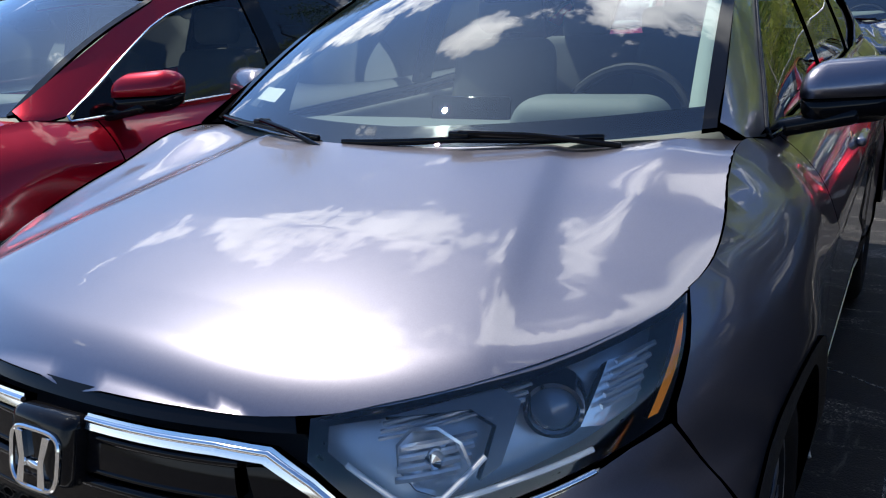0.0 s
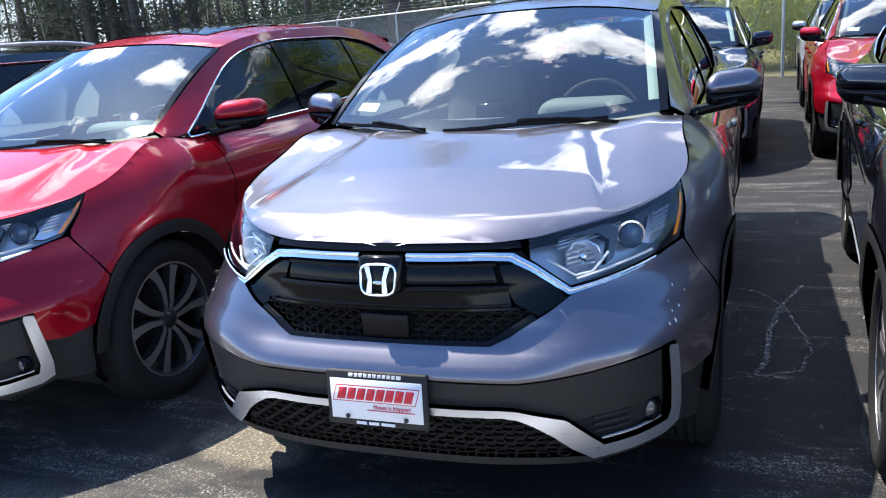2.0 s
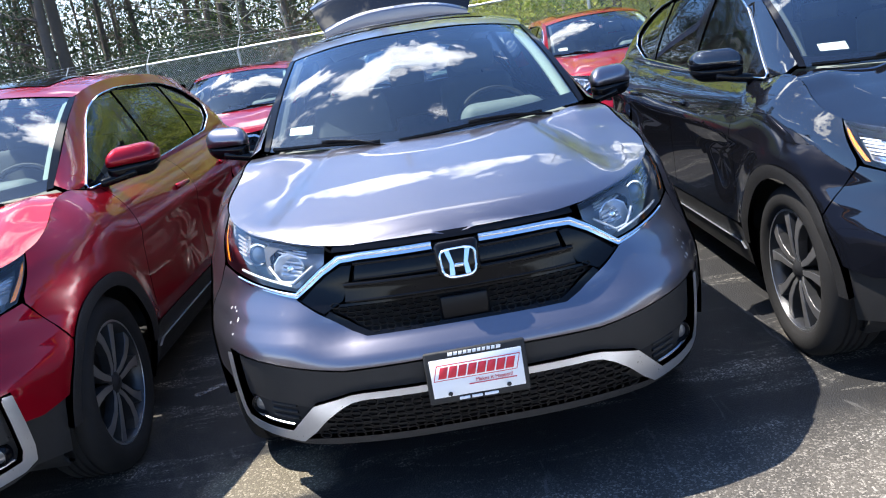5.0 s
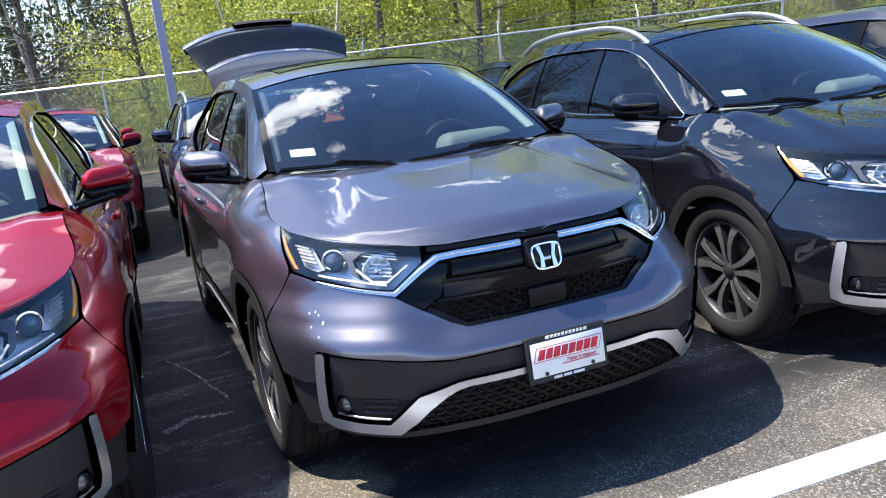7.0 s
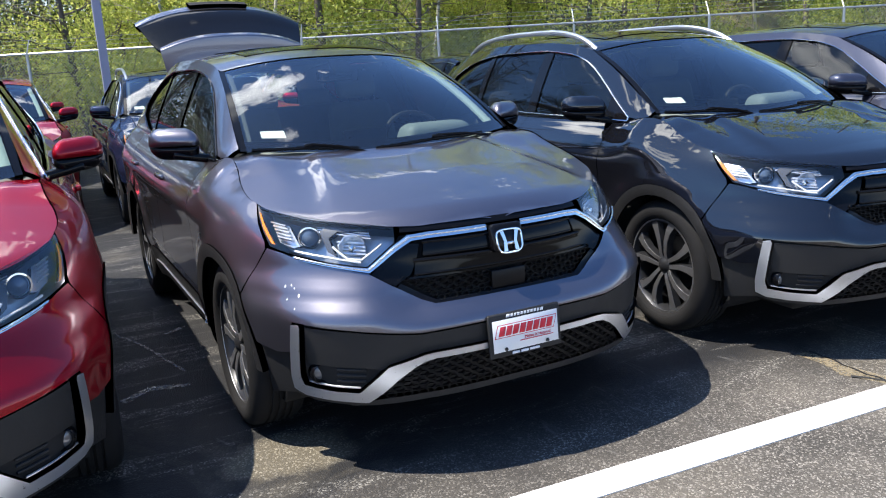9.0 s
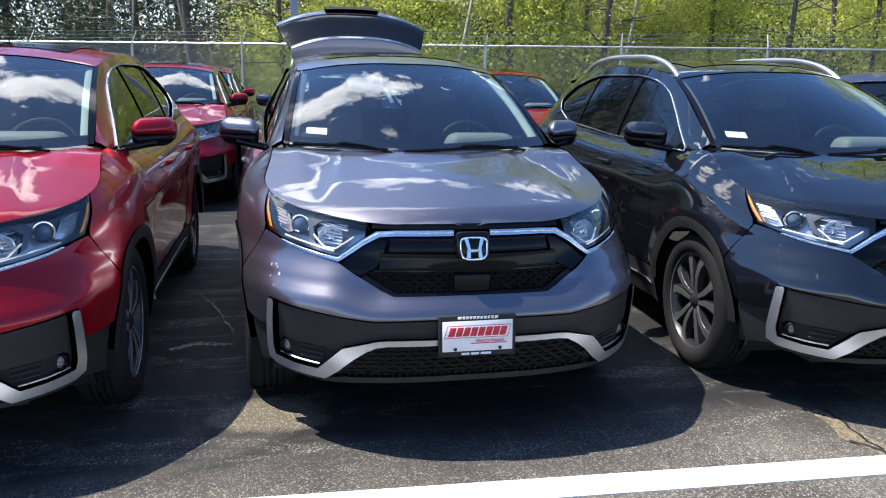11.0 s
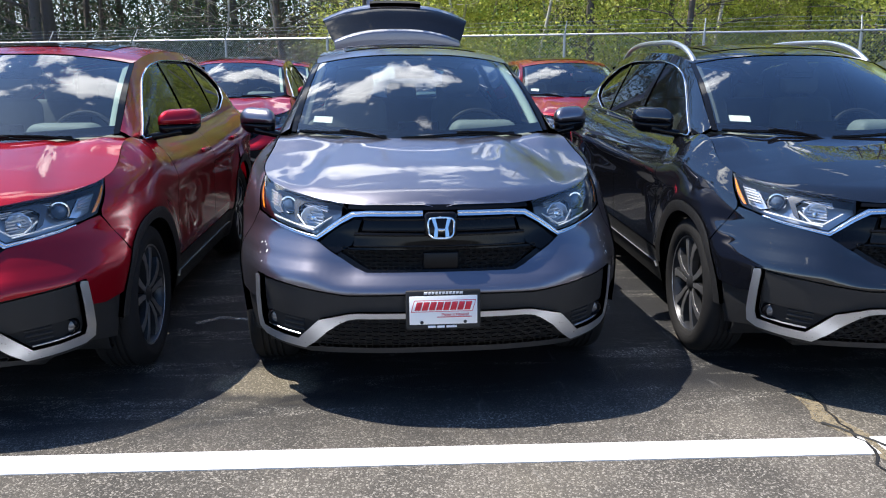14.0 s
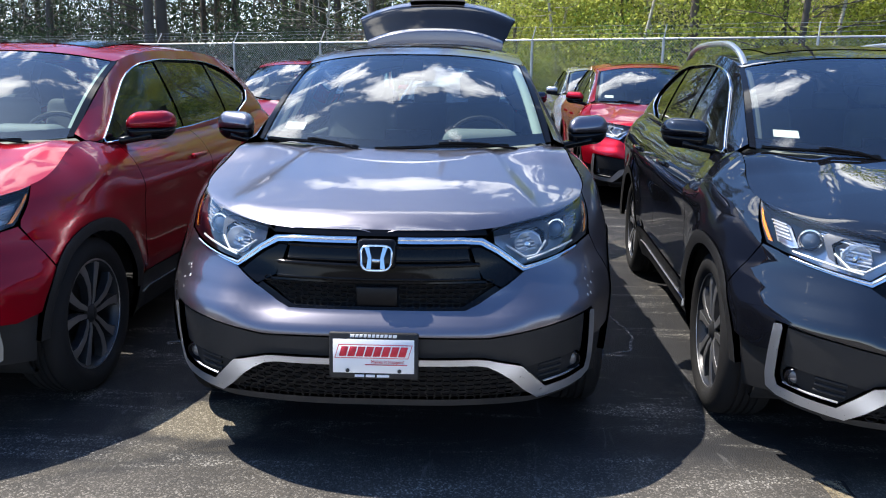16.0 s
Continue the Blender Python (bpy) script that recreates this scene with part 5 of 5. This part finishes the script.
for i, (pts, w) in enumerate(((((1.29, 2.65), (1.16, 2.29), (1.1, 1.93), (1.08, 1.53), (1.03, 1.39), (1.16, 1.36)), 0.022), (((0.82, 2.63), (1.06, 2.51), (1.18, 2.26), (1.27, 1.73), (1.22, 1.45), (0.92, 1.32)), 0.014),
                              (((-0.99, 2.39), (-0.84, 2.48)), 0.03), (((-1.26, 2.62), (-1.12, 2.2), (-1.0, 1.65)), 0.02), (((-1.34, 1.39), (-1.2, 1.5), (-1.0, 1.44)), 0.05))):
    ribbon("residue_stain", pts, w, CHALK, "pale dried residue line on the asphalt", "stain", 40 + i, 0.004)
ribbon("crack", ((1.73, 0.03), (1.7, -0.2), (1.715, -0.44), (1.66, -0.68), (1.58, -0.95), (1.5, -1.4)), 0.013, DARK, "jagged crack across the asphalt", "crack", 50, 0.014, 0.0045)
ribbon("tar_patch", ((1.62, -0.3), (1.74, -0.5), (1.82, -0.68), (1.93, -0.98), (2.0, -1.4)), 0.022, TAR, "dark tar poured over a crack", "crack sealant", 51, 0.006, 0.0048)
ribbon("dirt_strip", ((1.7, 0.02), (1.67, -0.2), (1.69, -0.42), (1.7, -0.6), (1.74, -0.85), (1.78, -1.2)), 0.1, GRIT, "tan grit gathered along the crack", "grit", 52, 0.016, 0.0035)

# ---- the cars ----
suv = build_suv(GREY, lift=96)
for o in (suv, *suv.children_recursive):
    for sl in o.material_slots:
        if sl.material is GREY:
            sl.link = "OBJECT"
            sl.material = GREY
tagged(suv, "steel grey compact SUV with its tailgate raised", "car", "parked SUVs")


def another(x, y, turn, mat, label, rails=False):
    c = copy_thing(suv, pose(x, y, 0, 0, 0, turn))
    for o in c.children_recursive:
        for sl in o.material_slots:
            if sl.material is GREY:
                sl.material = mat
        if o.name.startswith("tailgate"):
            o.rotation_euler = (0, 0, 0)
    if rails:
        for s in (1, -1):
            pts = [(s * (float(XR(y)) - 0.035), y, float(ZR(y)) - 0.002 + 0.072 * (1 - abs((y - 2.88) / 0.98) ** 5)) for y in np.linspace(1.9, 3.86, 40)]
            bar("roof_rail", pts, 0.018, SATIN, c, "silver roof rail", flat=1.0)
    return tagged(c, label, "car", "parked SUVs")


another(-2.33, -0.05, -1.4, RED, "glossy red compact SUV parked beside the grey one")
another(2.244, -0.18, -3.4, BLACK, "glossy black compact SUV with silver roof rails", True)
another(4.7, -0.1, -3.0, SLATE, "dark slate blue SUV at the end of the front row")
another(-4.75, 0.0, -1.0, BLACK, "dark SUV with roof rails beside the red one", True)
another(0.16, 6.05, -1.0, NAVY, "dark blue SUV with roof rails in the second row", True)
another(-2.02, 6.35, -1.0, RED, "red SUV in the second row")
another(2.48, 6.3, -2.0, RED, "bright red SUV in the second row")
another(2.6, 11.0 - 0.1, -2.0, SILVER, "silver SUV in the back row near the fence")
another(-1.95, 10.9, -1.0, RED, "red SUV in the back row near the fence")
another(4.9, 6.4, -2.0, BLACK, "dark SUV in the second row")

specks(suv)
for o in suv.children:                                   # the grey one has black window surrounds, the others chrome
    if o.name.startswith("window_trim"):
        o.material_slots[0].link = "OBJECT"
        o.material_slots[0].material = PIANO
        o["label"] = "thin black window surround"

# ---- fence ----
FD = (FB - FA).normalized()
FN = Vector((FD.y, -FD.x, 0))


def fence():
    f = new("chain_link_fence")
    f.location = FA
    length = (FB - FA).length
    k = int(length / 3.2)
    for i in range(k + 1):
        p = FD * (3.2 * i + 1.16)
        po = bar("post", [p, p + Vector((0, 0, FH))], 0.035, GALV, f, "galvanised fence post", sides=10, up=(1, 0, 0))
        bar("barb_arm", [p + Vector((0, 0, FH - 0.02)), p + Vector((0, 0, FH + 0.3)) - FN * 0.22], 0.014, GALV, po, "angled barbed wire arm", sides=6, up=(1, 0, 0))
    bar("top_rail", [FD * (0.5 * i) + Vector((0, 0, FH - 0.03)) for i in range(int(length * 2))], 0.026, GALV, f, "galvanised top rail", sides=8)
    for j, (h, o) in enumerate(((0.1, 0.07), (0.2, 0.145), (0.29, 0.215))):
        bar("barbed_wire", [FD * (1.0 * i) + Vector((0, 0, FH + h - 0.02 * (i % 3 == 1))) - FN * o for i in range(int(length))], 0.004, GALV, f, "strand of barbed wire", sides=4)
    V, F = [], []
    step = 0.075
    h0 = FH - 0.05
    for d in (1, -1):
        for i in range(int((length + h0) / step)):
            u0 = i * step - (h0 if d > 0 else 0)
            a, b = (u0, 0.02), (u0 + d * h0, h0)
            if min(a[0], b[0]) < 0 or max(a[0], b[0]) > length:
                continue
            pa, pb = FD * a[0] + Vector((0, 0, a[1])), FD * b[0] + Vector((0, 0, b[1]))
            t = (pb - pa).normalized()
            s = t.cross(FN).normalized() * 0.0026
            o = FN * 0.0026 * d
            n = len(V)
            V += [pa - s + o, pa + s + o, pa - o * 2, pb - s + o, pb + s + o, pb - o * 2]
            F += [(n, n + 1, n + 4, n + 3), (n + 1, n + 2, n + 5, n + 4), (n + 2, n, n + 3, n + 5)]
    ob = part("wire_mesh", raw_mesh("wire_mesh", V, F, None, False), GALV, f, "diamond wire mesh")
    ob["kind"] = "stuff"
    return tagged(f, "galvanised chain link fence topped with barbed wire", "fence")


fence()

# light pole
lp = bar("light_pole", [(-0.12, 13.0, 0), (-0.12, 13.0, 7.5)], 0.095, POLE, None, sides=4, up=(1, 0, 0))
tagged(lp, "square grey steel light pole by the fence", "lamp post")
part("pole_base", block((0.5, 0.5, 0.55), (-0.12, 13.0, 0.275), 0.03), surface("concrete", (0.4, 0.39, 0.37), 0.9, 0, 20, 0.2, 0.5, 80), lp)


# ---- the wooded slope behind the fence ----
def rise(x, y):
    a, b = min(1, max(0, (y - fence_y(x) - 3.5) / 24)), min(1, max(0, (x + 4) / 9))
    return 6.5 * a * a * (3 - 2 * a) * b * b * (3 - 2 * b)


def slope():
    V, F = [], []
    nx, ny = 60, 40
    for j in range(ny):
        for i in range(nx):
            x = -6 + 66 * i / (nx - 1)
            y = fence_y(x) + 2.5 + 62 * j / (ny - 1)
            k = rise(x, y)
            V.append((x, y, k - 0.06 + (0.25 * noise.noise(Vector((x * 0.3, y * 0.3, 0))) if k > 0.05 else 0)))
    for j in range(ny - 1):
        for i in range(nx - 1):
            F.append((j * nx + i, j * nx + i + 1, (j + 1) * nx + i + 1, (j + 1) * nx + i))
    me = raw_mesh("hillside", V, F)
    me.materials.append(EARTH)
    tagged(new("hillside", me), "brown leaf-covered slope under the trees", "hillside", kind="structure")


slope()


# ---- trees ----
def limb(V, F, pts, r0, r1, sides=6):
    n = len(pts)
    v, f = sweep(pts, 1.0, sides=sides, taper=[r0 + (r1 - r0) * i / (n - 1) for i in range(n)], up=(0.3, 1, 0.1))
    k = len(V)
    V += v
    F += [tuple(i + k for i in g) for g in f]


def leaf_cloud(rng, centres, radius, count, size, flat=0.7):
    """Many small folded leaves scattered in clumps round the centres."""
    k = len(centres)
    idx = rng.integers(0, k, count)
    c = np.array(centres)[idx]
    off = rng.normal(0, 1, (count, 3)) * np.array([radius, radius, radius * flat]) * 0.5
    p = c + off
    a = rng.normal(0, 1, (count, 3))
    a /= np.linalg.norm(a, axis=1, keepdims=True)
    b = np.cross(a, rng.normal(0, 1, (count, 3)))
    b /= np.linalg.norm(b, axis=1, keepdims=True)
    s = size * rng.uniform(0.55, 1.35, (count, 1))
    q = np.stack([p - a * s, p - b * s * 0.6 + a * s * 0.3, p + a * s * 0.6 + b * s * 0.6], axis=1).reshape(-1, 3)
    return q, [(3 * i, 3 * i + 1, 3 * i + 2) for i in range(count)]


def make_tree(seed, height, r, bark, leaves, count, size, low, spread, lean=0.0, bare=8):
    rng = np.random.default_rng(seed)
    t = new("tree")
    V, F = [], []
    ph = rng.uniform(0, 6.28)
    spine = [Vector((lean * h + 0.12 * math.sin(ph + h * 0.5), 0.1 * math.cos(ph * 2 + h * 0.4), h)) for h in np.linspace(-0.1, height, 10)]
    limb(V, F, spine, r, r * 0.25, 8)
    tips = []
    for i in range(bare):
        h = rng.uniform(low, height * 0.95)
        b = spine[min(9, int(h / height * 9))].copy()
        b.z = h
        w = rng.uniform(0, 6.28)
        ln = spread * (1.15 - 0.7 * h / height) * rng.uniform(0.6, 1.2)
        up = rng.uniform(0.0, 0.5)
        pts = [b + Vector((math.cos(w + 0.25 * math.sin(j)) * ln * j / 4, math.sin(w + 0.25 * math.sin(j)) * ln * j / 4, up * ln * j / 4 + 0.05 * math.sin(j * 2 + ph))) for j in range(5)]
        limb(V, F, pts, r * 0.26, 0.008, 5)
        tips += [tuple(pts[2]), tuple(pts[3]), tuple(pts[4])]
        for j in (1, 2, 3):
            for _ in range(2):
                w2 = w + rng.uniform(-1.2, 1.2)
                e = pts[j] + Vector((math.cos(w2), math.sin(w2), rng.uniform(-0.2, 0.6))) * ln * 0.4
                limb(V, F, [pts[j], (pts[j] + e) / 2 + Vector((0, 0, 0.04)), e], r * 0.09, 0.004, 4)
                tips.append(tuple(e))
    me = raw_mesh("trunk", V, F)
    fix(me, 60)
    part("trunk", me, bark, t, "trunk with bare limbs")
    if count:
        q, f = leaf_cloud(rng, tips, spread * 0.27, 2 * count, size * 0.72)
        part("crown", raw_mesh("crown", q, f, None, False), leaves, t, "uneven leafy crown")
    return t


def make_shrub(seed, height, width, leaves, count, size):
    rng = np.random.default_rng(seed)
    t = new("shrub")
    V, F, tips = [], [], []
    for i in range(12):
        w, ln = rng.uniform(0, 6.28), rng.uniform(0.2, 1.0)
        top = Vector((math.cos(w) * ln * width / 2, math.sin(w) * ln * width / 2, height * rng.uniform(0.45, 1.0)))
        mid = top * 0.5 + Vector((rng.uniform(-0.15, 0.15), rng.uniform(-0.15, 0.15), 0.1))
        limb(V, F, [Vector((top.x * 0.15, top.y * 0.15, -0.05)), mid, top], 0.018, 0.004, 4)
        tips += [tuple(mid), tuple(top), tuple((mid + top) / 2)]
    part("stem", raw_mesh("stem", V, F), TWIG, t)
    if count:
        q, f = leaf_cloud(rng, tips, width * 0.25, 2 * count, size * 0.75, 0.9)
        part("foliage", raw_mesh("foliage", q, f, None, False), leaves, t)
    return t


rngw = np.random.default_rng(11)
KINDS = [
    (make_tree(1, 13.0, 0.095, BARK, SPRING, 6000, 0.076, 1.6, 2.6, 0.02, 16), "slender tree with fresh yellow-green spring leaves", "tree"),
    (make_tree(2, 11.0, 0.06, BIRCH, SPRING, 4800, 0.07, 1.2, 2.2, 0.27, 14), "leaning pale-barked tree with fresh leaves", "tree"),
    (make_tree(3, 14.0, 0.13, BARK, DEEP, 6200, 0.078, 2.0, 2.7, -0.02, 16), "broad-leaved tree with green leaves", "tree"),
    (make_tree(4, 16.0, 0.25, BARK, PINE, 7500, 0.08, 1.6, 2.9, 0.0, 26), "dark pine with a tall straight trunk", "tree"),
    (make_tree(5, 14.0, 0.16, BARK, PINE, 2600, 0.06, 1.2, 2.8, 0.03, 34), "thin pine with many bare branches", "tree"),
    (make_tree(6, 11.0, 0.1, BARK, RUST, 350, 0.05, 0.8, 2.4, -0.08, 34), "bare tree with few dead leaves", "tree"),
    (make_tree(7, 12.0, 0.055, BIRCH, DEEP, 900, 0.05, 0.6, 2.6, 0.1, 40), "thin tree with a tangle of bare branches", "tree"),
]
SHRUBS = [
    (make_shrub(21, 2.6, 2.8, SPRING, 2600, 0.06), "bush with bright spring leaves behind the fence", "shrub"),
    (make_shrub(22, 2.2, 2.6, DEEP, 2200, 0.06), "green bush behind the fence", "shrub"),
    (make_shrub(23, 2.4, 2.8, RUST, 700, 0.045), "bare brown brush behind the fence", "shrub"),
    (make_shrub(24, 3.4, 3.0, SPRING, 2600, 0.07), "tall spring-green bush behind the fence", "shrub"),
    (make_shrub(25, 3.0, 3.2, PINE, 2400, 0.06), "low dark evergreen behind the fence", "shrub"),
]
used = set()


def plant(item, x, y, s, turn=None):
    ob, label, cat = item
    m = pose(x, y, rise(x, y) - 0.05, 0, 0, float(rngw.uniform(0, 360)) if turn is None else turn)
    if ob.name in used:
        ob = copy_thing(ob, m)
    else:
        used.add(ob.name)
        ob.matrix_basis = m
    ob.scale = (s, s, s)
    tagged(ob, label, cat, "woods behind the fence" if cat == "tree" else "undergrowth behind the fence")


for i in range(105):
    x = -34 + 62 * (i + rngw.uniform(0, 1)) / 105
    d = 2.0 + 24 * rngw.uniform(0, 1) ** 1.25
    left = x < 0.5
    kind = rngw.choice([3, 4, 4, 5, 3, 5, 6] if left else [0, 0, 1, 2, 6, 5, 6, 1, 0, 5])
    plant(KINDS[int(kind)], x, fence_y(x) + d, float(rngw.uniform(0.75, 1.15)))
for i in range(44):
    x = -62 + 34 * (i + rngw.uniform(0, 1)) / 44
    plant(KINDS[int(rngw.choice([3, 4, 6, 3, 5]))], x, fence_y(x) + 1.5 - 0.35 * (x + 28) * rngw.uniform(-1, 0.6), float(rngw.uniform(1.0, 1.4)))
# a pale leaning trunk and a few thin pale stems stand out against the leaves
for x, d, turn in ((4.0, 2.6, 5), (6.2, 7.0, 190), (9.0, 5.0, 20), (11.5, 9.0, 170), (2.4, 6.5, 30)):
    plant(KINDS[1], x, fence_y(x) + d, 1.0, turn)
for i in range(130):
    x = -24 + 50 * (i + rngw.uniform(0, 1)) / 130
    d = 1.2 + 16 * rngw.uniform(0, 1) ** 1.4
    kind = rngw.choice([2, 2, 2, 4, 4] if x < -1 else [0, 0, 3, 1, 0, 3, 4])
    plant(SHRUBS[int(kind)], x, fence_y(x) + d, float(rngw.uniform(0.75, 1.3)))


# far woods: one sheet of many leaves and stems
def far_woods():
    rng = np.random.default_rng(5)
    cs = []
    for i in range(700):
        x = rng.uniform(3, 62)
        y = fence_y(x) + rng.uniform(24, 46)
        cs.append((x, y, rise(x, y) + rng.uniform(0.3, 11)))
    q, f = leaf_cloud(rng, cs, 2.6, 100000, 0.14, 0.9)
    me = raw_mesh("far_woods", q, f, None, False)
    me.materials.append(SPRING)
    tagged(new("far_woods", me), "distant woods in spring leaf", "woods", kind="stuff")
    cs = []
    for i in range(480):
        x = rng.uniform(-66, 4)
        y = fence_y(x) + rng.uniform(16, 40)
        cs.append((x, y, rng.uniform(0.2, 6.5) if i % 3 else rng.uniform(4, 13)))
    q, f = leaf_cloud(rng, cs, 2.6, 90000, 0.15, 0.8)
    me = raw_mesh("far_pines", q, f, None, False)
    me.materials.append(PINE)
    tagged(new("far_pines", me), "distant dark pines with gaps of sky", "woods", kind="stuff")
    V, F = [], []
    for i in range(90):
        x, y = rng.uniform(-60, 8), rng.uniform(38, 66)
        r = rng.uniform(0.07, 0.2)
        h = rng.uniform(9, 16)
        limb(V, F, [Vector((x, y, 0)), Vector((x + rng.uniform(-0.3, 0.3), y, h * 0.5)), Vector((x + rng.uniform(-0.8, 0.8), y, h))], r, 0.03, 5)
    me = raw_mesh("far_trunks", V, F)
    me.materials.append(BARK)
    tagged(new("far_trunks", me), "distant bare tree trunks", "woods", kind="stuff")


far_woods()
